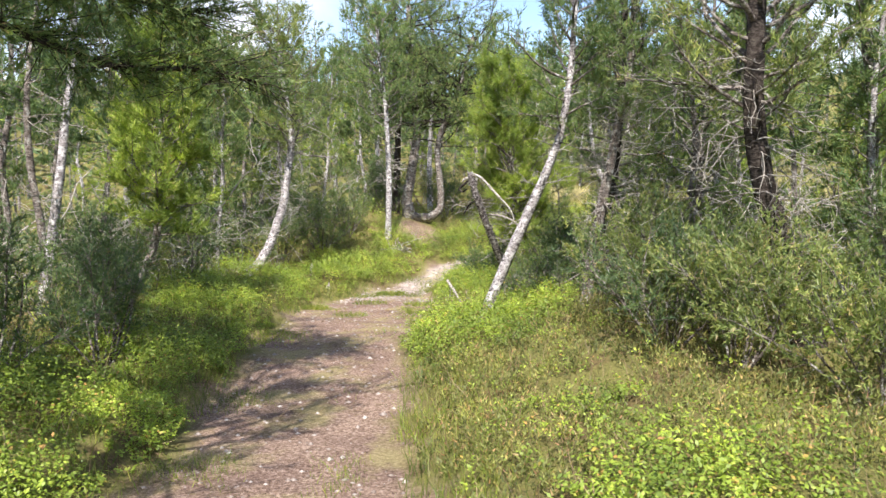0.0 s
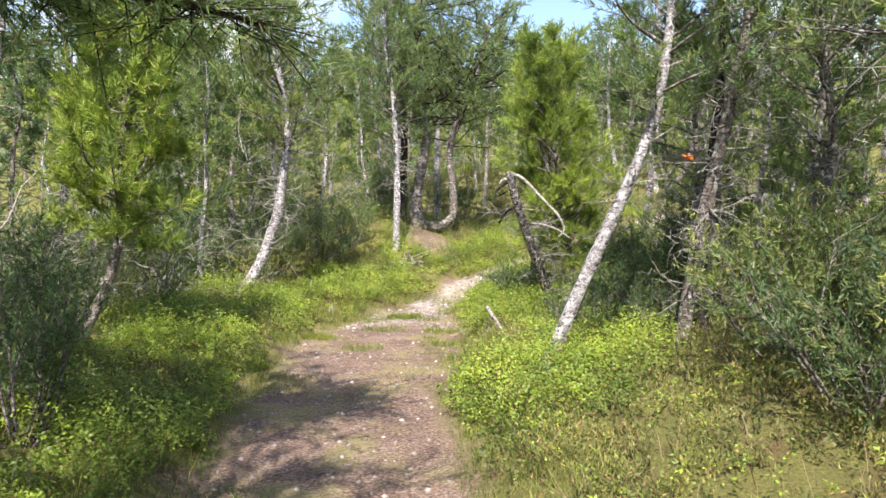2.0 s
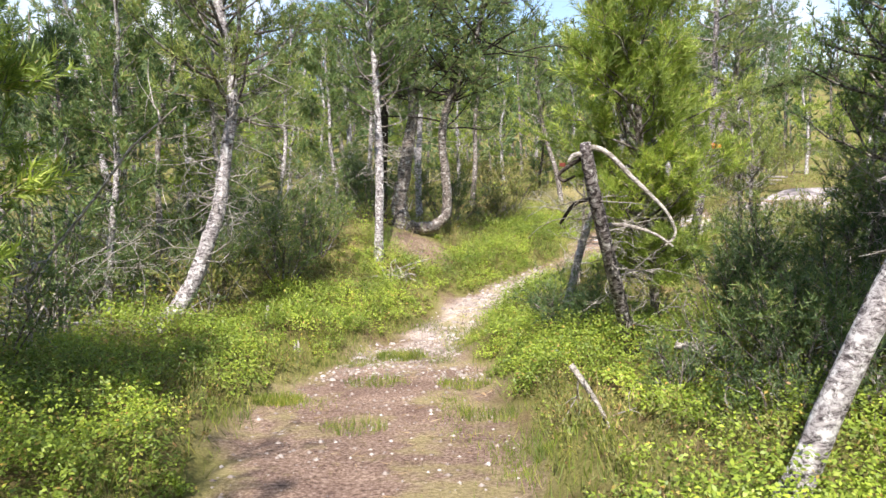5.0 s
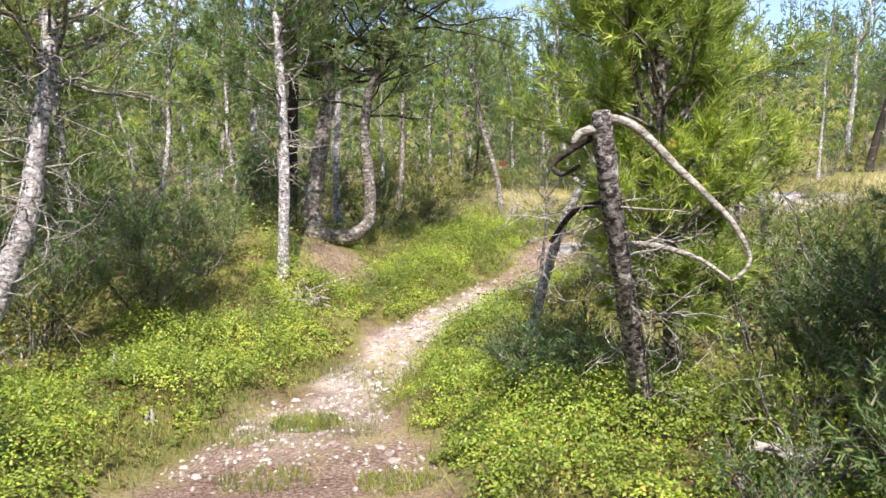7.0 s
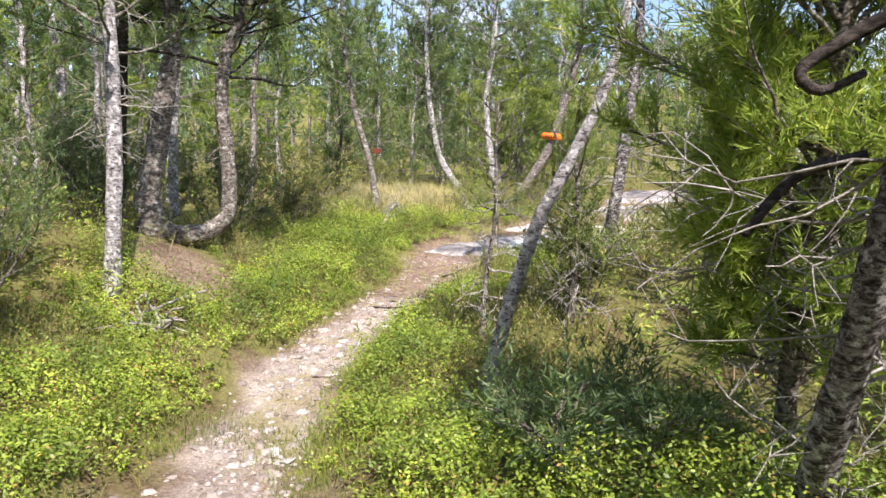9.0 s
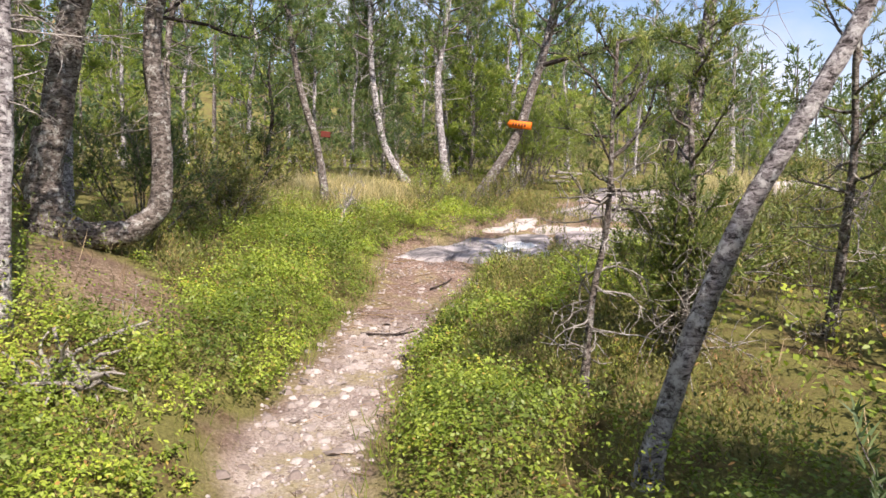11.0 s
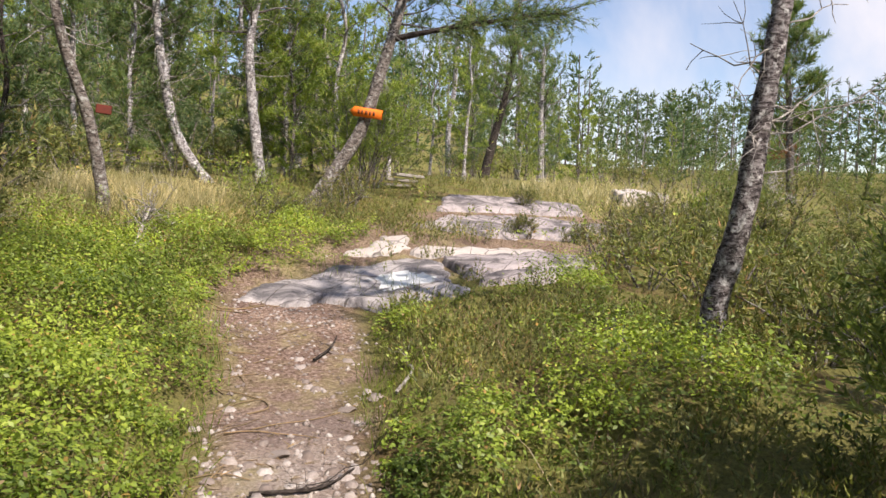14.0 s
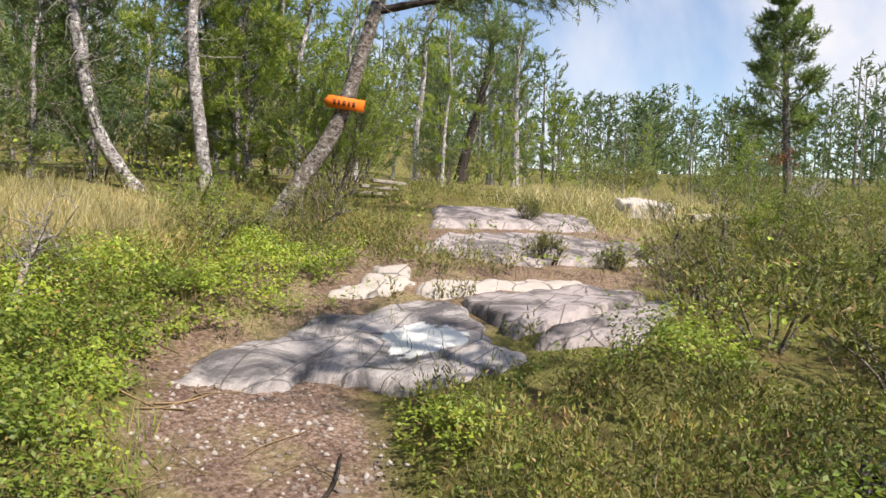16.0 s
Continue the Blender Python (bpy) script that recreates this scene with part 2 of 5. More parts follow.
class Shape:
    """Collects points, triangles and quads, and turns them into one mesh."""

    def __init__(self):
        self.v, self.t, self.q, self.n = [], [], [], 0

    def add(self, v, tris=None, quads=None):
        if tris is not None:
            self.t.append(np.asarray(tris) + self.n)
        if quads is not None:
            self.q.append(np.asarray(quads) + self.n)
        self.v.append(np.asarray(v, float))
        self.n += len(v)

    def mesh(self, name, mat, round_shading=False):
        me = bpy.data.meshes.new(name)
        v = np.concatenate(self.v) if self.v else np.zeros((0, 3))
        t = np.concatenate(self.t) if self.t else np.zeros((0, 3), int)
        q = np.concatenate(self.q) if self.q else np.zeros((0, 4), int)
        me.vertices.add(len(v))
        me.vertices.foreach_set("co", v.ravel())
        me.loops.add(t.size + q.size)
        me.loops.foreach_set("vertex_index", np.concatenate([t.ravel(), q.ravel()]).astype(np.int32))
        me.polygons.add(len(t) + len(q))
        me.polygons.foreach_set("loop_start", np.concatenate([np.arange(len(t)) * 3, t.size + np.arange(len(q)) * 4]).astype(np.int32))
        if round_shading:
            me.polygons.foreach_set("use_smooth", np.ones(len(t) + len(q), bool))
        me.update(calc_edges=True)
        me.materials.append(mat)
        return me


def part(name, shape, mat, parent=None, label="", round_shading=False):
    ob = new(name, shape.mesh(name, mat, round_shading))
    if parent:
        ob.parent = parent
    if label:
        ob["label"] = label
    return ob


def curve_through(pts, steps=4):
    """A smooth line through the points."""
    p = np.asarray(pts, float)
    if len(p) < 3:
        return np.array([p[0] + (p[-1] - p[0]) * k for k in np.linspace(0, 1, steps + 1)])
    e = np.vstack([2 * p[0] - p[1], p, 2 * p[-1] - p[-2]])
    out = []
    for a, b, c, d in zip(e, e[1:], e[2:], e[3:]):
        for k in np.arange(steps) / steps:
            out.append(0.5 * (2 * b + (c - a) * k + (2 * a - 5 * b + 4 * c - d) * k * k + (3 * b - a - 3 * c + d) * k ** 3))
    return np.array(out + [p[-1]])


def tube(shape, pts, radii, sides=5, rng=None, rough=0.0, cap=False):
    p = np.asarray(pts, float)
    r = np.broadcast_to(np.asarray(radii, float), (len(p),))
    d = np.gradient(p, axis=0)
    d /= np.linalg.norm(d, axis=1, keepdims=True) + 1e-9
    ref = np.array([0.93, 0.31, 0.2]) if abs(d[0] @ [0.93, 0.31, 0.2]) < 0.9 else np.array([0.1, -0.5, 0.86])
    a = np.cross(d, ref)
    a /= np.linalg.norm(a, axis=1, keepdims=True) + 1e-9
    b = np.cross(d, a)
    w = np.arange(sides) * 2 * np.pi / sides
    rr = r[:, None] * (1 + (rng.uniform(-rough, rough, (len(p), sides)) if rng is not None and rough else 0))
    ring = p[:, None] + rr[:, :, None] * (np.cos(w)[None, :, None] * a[:, None] + np.sin(w)[None, :, None] * b[:, None])
    i, k = np.meshgrid(np.arange(len(p) - 1), np.arange(sides), indexing="ij")
    k2 = (k + 1) % sides
    quads = np.stack([i * sides + k, i * sides + k2, (i + 1) * sides + k2, (i + 1) * sides + k], -1).reshape(-1, 4)
    v = ring.reshape(-1, 3)
    tris = None
    if cap:
        v = np.vstack([v, p[-1] + d[-1] * r[-1] * 0.2])
        last = (len(p) - 1) * sides
        tris = [(last + n, last + (n + 1) % sides, len(v) - 1) for n in range(sides)]
    shape.add(v, tris, quads)


def needles(shape, at, way, count, shoot, length, width, rng, spread=(0.35, 1.15)):
    """Bottle-brush shoots: narrow needles round each place, along its way."""
    at, way = np.asarray(at, float), np.asarray(way, float)
    if not len(at):
        return
    way = way / (np.linalg.norm(way, axis=1, keepdims=True) + 1e-9)
    n = len(at)
    a = np.cross(way, rng.normal(size=(n, 3)))
    a /= np.linalg.norm(a, axis=1, keepdims=True) + 1e-9
    b = np.cross(way, a)
    turn = rng.uniform(0, 2 * np.pi, (n, count, 1))
    lean = rng.uniform(*spread, (n, count, 1))
    radial = np.cos(turn) * a[:, None] + np.sin(turn) * b[:, None]
    d = np.cos(lean) * way[:, None] + np.sin(lean) * radial
    base = at[:, None] + way[:, None] * (rng.uniform(0, 1, (n, count, 1)) * shoot)
    tip = base + d * length * rng.uniform(0.7, 1.15, (n, count, 1))
    side = np.cross(d, rng.normal(size=(n, count, 3)))
    side *= width / 2 / (np.linalg.norm(side, axis=2, keepdims=True) + 1e-9)
    v = np.stack([base - side, base + side, tip], 2).reshape(-1, 3)
    shape.add(v, tris=np.arange(len(v)).reshape(-1, 3))


def wander(start, way, length, rng, n=6, wiggle=0.25, lift=0.0):
    """A crooked line that starts along the way and bends upward by lift."""
    p, d = np.array(start, float), np.array(way, float)
    out = [p.copy()]
    for _ in range(n):
        d = d / (np.linalg.norm(d) + 1e-9) + rng.normal(size=3) * wiggle + np.array([0, 0, lift / n])
        d /= np.linalg.norm(d)
        p = p + d * length / n
        out.append(p.copy())
    return np.array(out)


def dead_twigs(shape, start, way, length, rng, thick=0.008, subs=4):
    line = wander(start, way, length, rng, 5, 0.32, -0.1)
    tube(shape, line, np.linspace(thick, thick * 0.3, len(line)), 3)
    for _ in range(subs):
        i = rng.integers(1, len(line) - 1)
        sub = wander(line[i], line[i] - line[i - 1] + rng.normal(size=3) * 0.12, length * rng.uniform(0.2, 0.55), rng, 3, 0.45, -0.1)
        tube(shape, sub, np.linspace(thick * 0.5, thick * 0.18, len(sub)), 3)


def along(line, k):
    """Place and direction at the share k of the line."""
    s = np.concatenate([[0], np.cumsum(np.linalg.norm(np.diff(line, axis=0), axis=1))])
    k = k * s[-1]
    p = np.array([np.interp(k, s, line[:, c]) for c in range(3)])
    i = min(np.searchsorted(s, k, side="right") - 1, len(line) - 2)
    d = line[i + 1] - line[i]
    return p, d / (np.linalg.norm(d) + 1e-9)


def pine(trunk, r0, r1, label, rng, crown=(0.35, 1.0), reach=1.0, boughs=40, bark=None, leaf=None, needle=(12, 0.12, 0.075, 0.007),
         dead=14, dead_from=0.1, dead_reach=0.5, sides=10, shots=9, cone=0.5, lean=(0, 0), name="pine_tree", spare=None, top=True, split=True, fork=True):
    """A pine: a tapered trunk, boughs with shoots of needles, and bare dead twigs below."""
    trunk = np.asarray(trunk, float)
    origin = trunk[0].copy()
    root = tagged(new(name), label, "tree", "forest pines")
    root.location = origin
    line = curve_through(trunk - origin, 5)
    line = np.vstack([line[0] - [0, 0, 0.12], line])
    k = np.linspace(0, 1, len(line))
    radii = r1 + (r0 - r1) * (1 - k) ** 0.8
    radii[:3] *= [1.5, 1.28, 1.1]
    s = Shape()
    tube(s, line, radii, sides, rng, 0.08, cap=True)
    part("trunk", s, bark or BARK_BROWN, root, round_shading=True)
    wood, green, bare = Shape(), Shape(), Shape()
    at, way = [], []
    for n in range(boughs):
        if split:
            wood, green, at, way = Shape(), Shape(), [], []
        h = crown[0] + (crown[1] - crown[0]) * (n + rng.uniform()) / boughs
        p, d = along(line, min(h, 0.995))
        share = (h - crown[0]) / max(crown[1] - crown[0], 0.01)
        size = reach * (1 - cone * share) * rng.uniform(0.55, 1.1) * min(1, 0.45 + share * 2.2)
        w = n * 2.4 + rng.uniform(-0.5, 0.5)
        go = np.array([math.cos(w) + lean[0], math.sin(w) + lean[1], rng.uniform(-0.05, 0.45) + 0.5 * share])
        if spare is not None and spare(p + origin + go * size):
            continue
        b = wander(p, go, size, rng, 6, 0.16, 0.5)
        tube(wood, b, np.linspace(0.006 + 0.014 * size, 0.004, len(b)), 4 if split else 3)
        for m in range(shots):
            i = rng.uniform(0.3, 1.0)
            q, dd = along(b, i)
            o = rng.normal(size=3) * [1, 1, 0.6]
            o /= np.linalg.norm(o)
            sub = size * rng.uniform(0.12, 0.34) * (1.25 - 0.6 * i)
            e = q + (dd * 0.7 + o * 0.8 + [0, 0, 0.25]) * sub
            if fork:
                tube(wood, [q, e], [0.004, 0.003], 3)
            for f in (0.3, 0.6, 0.85, 1.0):
                at.append(q + (e - q) * f)
                way.append((e - q) / (sub + 1e-6) + [0, 0, 0.45] + rng.normal(size=3) * 0.35)
        at.append(b[-1])
        way.append(b[-1] - b[-2] + [0, 0, 0.05])
        if split:
            needles(green, at, way, needle[0], needle[1], needle[2], needle[3], rng)
            part("needles", green, leaf or NEEDLES, part("bough", wood, BARK_BROWN, root))
            wood, green, at, way = Shape(), Shape(), [], []
    if top:
        at.append(line[-1])
        way.append(np.array([0, 0, 1.0]))
    needles(green, at, way, needle[0], needle[1], needle[2], needle[3], rng)
    for n in range(dead):
        p, d = along(line, rng.uniform(dead_from, crown[0] + 0.25 * (crown[1] - crown[0])))
        w = rng.uniform(0, 2 * np.pi)
        go = np.array([math.cos(w), math.sin(w), rng.uniform(-0.3, 0.3)])
        if spare is not None and spare(p + origin + go * dead_reach):
            continue
        dead_twigs(bare, p, go, dead_reach * rng.uniform(0.4, 1.1), rng)
    if wood.n:
        tagged(part("branchwork", wood, BARK_BROWN, root), kind="stuff")
    if green.n:
        tagged(part("crown", green, leaf or NEEDLES, root), kind="stuff")
    if bare.n:
        tagged(part("deadwood", bare, DEADWOOD, root), "bare bleached dead twigs", kind="stuff")
    return root


def upright(x, y, height, rng, lean=0.12, n=5):
    """Trunk points of a forest tree that stands on the ground."""
    z = float(ground(x, y)) - 0.03
    w, k = rng.uniform(0, 2 * np.pi), rng.uniform(0.3, 1) * lean
    return [(x + math.cos(w) * k * height * f + rng.normal() * 0.03 * height * (0 < f < 1) * 0.5, y + math.sin(w) * k * height * f, z + height * f) for f in np.linspace(0, 1, n)]


def shrub(x, y, radius, height, label, rng, leaf, stems=9, shots=60, needle=(12, 0.1, 0.05, 0.007), name="juniper_shrub", flat=1.0, bark=None, fork=True):
    """A bush of several crooked stems with shoots all over, looser below."""
    root = tagged(new(name), label, "shrub", "undergrowth shrubs")
    z = float(ground(x, y))
    root.location = (x, y, z)
    wood, green = Shape(), Shape()
    at, way = [], []
    for n in range(stems):
        w = n * 2.4 + rng.uniform(-0.4, 0.4)
        out = rng.uniform(0.15, 1.0)
        end = np.array([math.cos(w) * radius * out, math.sin(w) * radius * out * flat, height * (1.05 - 0.45 * out * out) * rng.uniform(0.75, 1.1)])
        start = np.array([math.cos(w) * 0.05, math.sin(w) * 0.05, -0.08])
        mid = start + (end - start) * 0.5 + np.array([0, 0, height * 0.08]) + rng.normal(size=3) * 0.06
        b = curve_through([start, mid, end], 4)
        tube(wood, b, np.linspace(0.014, 0.004, len(b)), 4)
        for m in range(shots // stems + 1):
            q, dd = along(b, rng.uniform(0.25, 1.0) ** 0.7)
            o = rng.normal(size=3)
            o /= np.linalg.norm(o)
            e = q + (o * 0.8 + dd * 0.5 + [0, 0, 0.3]) * radius * rng.uniform(0.12, 0.4)
            if fork:
                tube(wood, [q, e], [0.003, 0.002], 3)
            for f in (0.35, 0.65, 0.9):
                at.append(q + (e - q) * f + rng.normal(size=3) * 0.02)
                way.append((e - q) / np.linalg.norm(e - q) + [0, 0, 0.3] + rng.normal(size=3) * 0.4)
    needles(green, at, way, needle[0], needle[1], needle[2], needle[3], rng)
    tagged(part("stemwork", wood, bark or BARK_BROWN, root), kind="stuff")
    tagged(part("foliage", green, leaf, root), kind="stuff")
    return root


def limb(name, pts, r0, r1, mat, parent, rng, sides=7, origin=(0, 0, 0), label="", rough=0.08, cap=True):
    line = curve_through(np.asarray(pts, float) - np.asarray(origin), 5)
    s = Shape()
    tube(s, line, np.linspace(r0, r1, len(line)), sides, rng, rough, cap)
    return part(name, s, mat, parent, label, True)


# ---- the lie of the land ----
# centre line of the trail and its half width
TRAIL = [(-0.35, -8, 0.75), (-0.4, 0, 0.75), (-0.9, 3, 0.8), (-1.15, 5.5, 0.85), (-1.3, 8, 0.85), (-1.25, 10, 1.0), (-1.2, 11.5, 1.05),
         (-1.0, 13, 0.8), (-0.75, 14.3, 0.5), (-0.3, 15.4, 0.36), (0.2, 16.3, 0.34), (0.9, 17.2, 0.38), (1.8, 18.3, 0.42), (2.7, 19.3, 0.5), (3.4, 20.2, 0.6)]
RISE = [(-30, 0.1), (0, 0), (5, -0.17), (9, -0.14), (11, -0.28), (14, -0.34), (16, -0.2), (17.5, 0.05), (20, 0.25), (21, 0.45), (22, 0.65),
        (23, 0.92), (25, 1.2), (27, 1.6), (32, 2.05), (45, 2.3), (100, 2.6)]


def off_trail(x, y):
    """Metres from the trail's edge; negative on it."""
    best = np.full(np.shape(x), 1e9)
    for (ax, ay, aw), (bx, by, bw) in zip(TRAIL, TRAIL[1:]):
        dx, dy = bx - ax, by - ay
        k = np.clip(((x - ax) * dx + (y - ay) * dy) / (dx * dx + dy * dy), 0, 1)
        best = np.minimum(best, np.hypot(x - ax - k * dx, y - ay - k * dy) - (aw + k * (bw - aw)))
    return best


def ground(x, y):
    x, y = np.asarray(x, float), np.asarray(y, float)
    q = y + 0.35 * x
    z = sum(np.interp(q + o, [a for a, _ in RISE], [b for _, b in RISE]) for o in (-0.8, -0.4, 0, 0.4, 0.8)) / 5
    d = off_trail(x, y) + 0.3 * (vnoise(x, y, 0.7, 3) - 0.5)
    bank = 1 - 0.75 * smooth(20.5, 22.5, q)
    z = z + bank * (0.2 * smooth(0, 0.45, d) + 0.22 * smooth(0.4, 2.2, d))
    z = z + 0.4 * np.exp(-((x + 2.4) / 1.6) ** 2 - ((y - 18.0) / 2.2) ** 2) + 0.3 * np.exp(-((x + 1.4) / 1.2) ** 2 - ((y - 19.2) / 1.3) ** 2)
    # wooded slopes all round, lowest past the open heath
    r, side = np.hypot(x - 2, y - 15), np.degrees(np.arctan2(x - 2, y - 15))
    z = z + smooth(22, 60, r) * 8.5 * (1 - 0.72 * smooth(38, 16, np.abs(side - 76)))
    z = z + 0.10 * (vnoise(x, y, 1.6, 5) - 0.5) * smooth(0.1, 1.2, d) + 0.03 * (vnoise(x, y, 0.35, 6) - 0.5)
    return z


def sheet_coords(lo, hi, step):
    inner = np.arange(lo, hi + step / 2, step)
    grow = [step]
    while sum(grow) < 1500:
        grow.append(grow[-1] * 1.22)
    out = np.cumsum(grow)
    return np.concatenate([lo - out[::-1], inner, hi + out])


def build_ground():
    gx, gy = sheet_coords(-4.5, 10, 0.14), sheet_coords(0, 24, 0.14)
    x, y = np.meshgrid(gx, gy, indexing="ij")
    v = np.stack([x, y, ground(x, y)], -1).reshape(-1, 3)
    i, j = np.meshgrid(np.arange(len(gx) - 1), np.arange(len(gy) - 1), indexing="ij")
    n = len(gy)
    s = Shape()
    s.add(v, quads=np.stack([i * n + j, (i + 1) * n + j, (i + 1) * n + j + 1, i * n + j + 1], -1).reshape(-1, 4))
    ob = tagged(part("ground", s, SOIL, round_shading=True), "brown trodden soil with moss and needle litter beside it", "ground", kind="structure")
    d = off_trail(v[:, 0], v[:, 1]) + 0.35 * (vnoise(v[:, 0], v[:, 1], 0.5, 8) - 0.5) + 0.15 * (vnoise(v[:, 0], v[:, 1], 0.15, 9) - 0.5)
    knoll = smooth(1.1, 0.75, np.hypot((v[:, 0] - 7.6) / 3.9, (v[:, 1] - 20.9) / 1.5) + 0.4 * (vnoise(v[:, 0], v[:, 1], 0.6, 4) - 0.5))
    earth = smooth(1.0, 0.6, np.hypot((v[:, 0] + 0.65) / 0.75, (v[:, 1] - 18.1) / 0.8) + 0.5 * (vnoise(v[:, 0], v[:, 1], 0.4, 7) - 0.5))
    knoll = np.maximum(knoll, smooth(1.1, 0.7, np.hypot((v[:, 0] - 4.2) / 1.7, (v[:, 1] - 20.75) / 0.6) + 0.4 * (vnoise(v[:, 0], v[:, 1], 0.3, 4) - 0.5)))
    bare = np.maximum(np.maximum(smooth(0.12, -0.12, d), 0.85 * knoll), 0.8 * earth)
    stony = smooth(12.5, 15, v[:, 1]) * smooth(19.0, 17.6, v[:, 1]) * smooth(0.0, -0.2, d) * (0.6 + 0.4 * vnoise(v[:, 0], v[:, 1], 0.4, 2))
    for key, value in (("bare", bare), ("stony", stony)):
        ob.data.attributes.new(key, "FLOAT", "POINT").data.foreach_set("value", value.astype(np.float32))
    return ob


GROUND = build_ground()


# ---- rock slabs ----
SLABS = [   # corners, height, material, label
    ([(2.98, 20.48), (3.5, 20.64), (4.0, 20.64), (5.05, 20.47), (5.32, 20.27), (4.44, 19.2), (3.98, 19.28), (3.86, 19.88), (3.3, 20.15)], 0.045, "lichen", "dark crusted granite slab with a white lichen patch"),
    ([(5.40, 20.24), (6.7, 19.87), (6.8, 19.35), (6.1, 19.2), (4.98, 19.34), (4.72, 19.42)], 0.08, "grey", "split grey granite slab beside the trail"),
    ([(4.62, 19.2), (4.95, 19.26), (6.1, 19.12), (6.6, 19.12), (6.1, 18.8), (4.85, 18.7)], 0.06, "grey", "lower half of the split grey slab"),
    ([(4.3, 20.96), (4.85, 20.98), (5.4, 21.14), (5.68, 20.99), (5.4, 20.75), (5.05, 20.67)], 0.05, "pale", "pale worn flat rock set in brown soil"),
    ([(5.12, 20.6), (5.45, 20.72), (6.5, 20.27), (7.0, 20.04), (6.8, 19.92), (5.4, 20.42)], 0.04, "pale", "thin pale strip of worn rock"),
    ([(6.3, 21.5), (7.3, 21.75), (8.6, 21.4), (9.6, 20.7), (9.4, 19.97), (8.4, 19.95), (7.1, 20.5), (6.5, 21.0)], 0.055, "grey", "broad grey rock outcrop with shallow ledges"),
    ([(7.4, 22.05), (8.6, 22.85), (9.6, 22.6), (10.8, 21.7), (10.1, 21.25), (8.7, 21.68)], 0.07, "grey", "upper grey rock ledge on the knoll"),
    ([(12.3, 21.6), (13.0, 22.2), (13.9, 22.0), (14.1, 21.5), (13.2, 21.25)], 0.18, "pale", "pale rounded rock on the heath"),
]


def inside(corners, x, y):
    """Metres inside the corners' outline; negative outside."""
    best, odd = np.full(np.shape(x), 1e9), np.zeros(np.shape(x), bool)
    for (ax, ay), (bx, by) in zip(corners, corners[1:] + corners[:1]):
        k = np.clip(((x - ax) * (bx - ax) + (y - ay) * (by - ay)) / ((bx - ax) ** 2 + (by - ay) ** 2), 0, 1)
        best = np.minimum(best, np.hypot(x - ax - k * (bx - ax), y - ay - k * (by - ay)))
        odd ^= ((ay > y) != (by > y)) & (x < (bx - ax) * (y - ay) / (by - ay + 1e-9) + ax)
    return np.where(odd, best, -best)


def slab(corners, height, mat, label, seed):
    """A low, ice-worn outcrop: a tilted top with thin layers, broken edges and chipped rims."""
    cx, cy = np.mean(corners, axis=0)
    lo, hi = np.min(corners, axis=0) - 0.15, np.max(corners, axis=0) + 0.15
    step = 0.03 if hi[0] - lo[0] < 3 else 0.045
    gx, gy = np.arange(lo[0], hi[0], step), np.arange(lo[1], hi[1], step)
    x, y = np.meshgrid(gx, gy, indexing="ij")
    d = inside(corners, x, y) + 0.12 * (vnoise(x, y, 0.3, seed) - 0.5) + 0.07 * (vnoise(x, y, 0.09, seed + 1) - 0.5)
    g = ground(x, y)
    core = d > 0
    a = np.stack([x[core] - cx, y[core] - cy, np.ones(core.sum())], -1)
    fx, fy, f0 = np.linalg.lstsq(a, g[core], rcond=None)[0]
    plane = f0 + fx * (x - cx) + fy * (y - cy)
    # layers run slantwise and break off in low steps
    u, w = (x - cx) * 0.8 - (y - cy) * 0.6, (x - cx) * 0.6 + (y - cy) * 0.8
    layer = vnoise(u * 0.35, w, 0.22, seed + 2) * 0.6 + vnoise(u * 0.3, w, 0.6, seed + 3) * 0.4
    steps = np.floor(layer * 6) / 6
    top = 0.4 * plane + 0.6 * g + height * (0.75 + 0.5 * steps) + 0.02 * (vnoise(x, y, 0.16, seed) - 0.5) + 0.012 * (vnoise(u * 0.4, w, 0.05, seed + 4) - 0.5)
    z = (g - 0.1) + (top - g + 0.1) * smooth(-0.035, 0.02, d) - 0.012 * smooth(0.1, 0.0, d)
    v = np.stack([x - cx, y - cy, z - f0], -1).reshape(-1, 3)
    i, j = np.meshgrid(np.arange(len(gx) - 1), np.arange(len(gy) - 1), indexing="ij")
    n = len(gy)
    q = np.stack([i * n + j, (i + 1) * n + j, (i + 1) * n + j + 1, i * n + j + 1], -1).reshape(-1, 4)
    q = q[(d.reshape(-1)[q] > -0.08).all(axis=1)]
    used, q = np.unique(q, return_inverse=True)
    s = Shape()
    s.add(v[used], quads=q.reshape(-1, 4))
    ob = tagged(part("rock_slab", s, mat, round_shading=True), label, "rock", "granite outcrop")
    ob.location = (cx, cy, f0)
    return ob


for k, (corners, height, kind, label) in enumerate(SLABS):
    slab(corners, height, {"lichen": ROCK_LICHEN, "grey": ROCK, "pale": ROCK_PALE}[kind], label, 3 + 5 * k)

# ---- the trees that stand beside the trail ----
rng = np.random.default_rng(7)


def off_camera(p):
    """Keeps boughs out of the walker's way."""
    return off_trail(p[0], p[1]) < -0.1 and p[2] < ground(p[0], p[1]) + 2.3


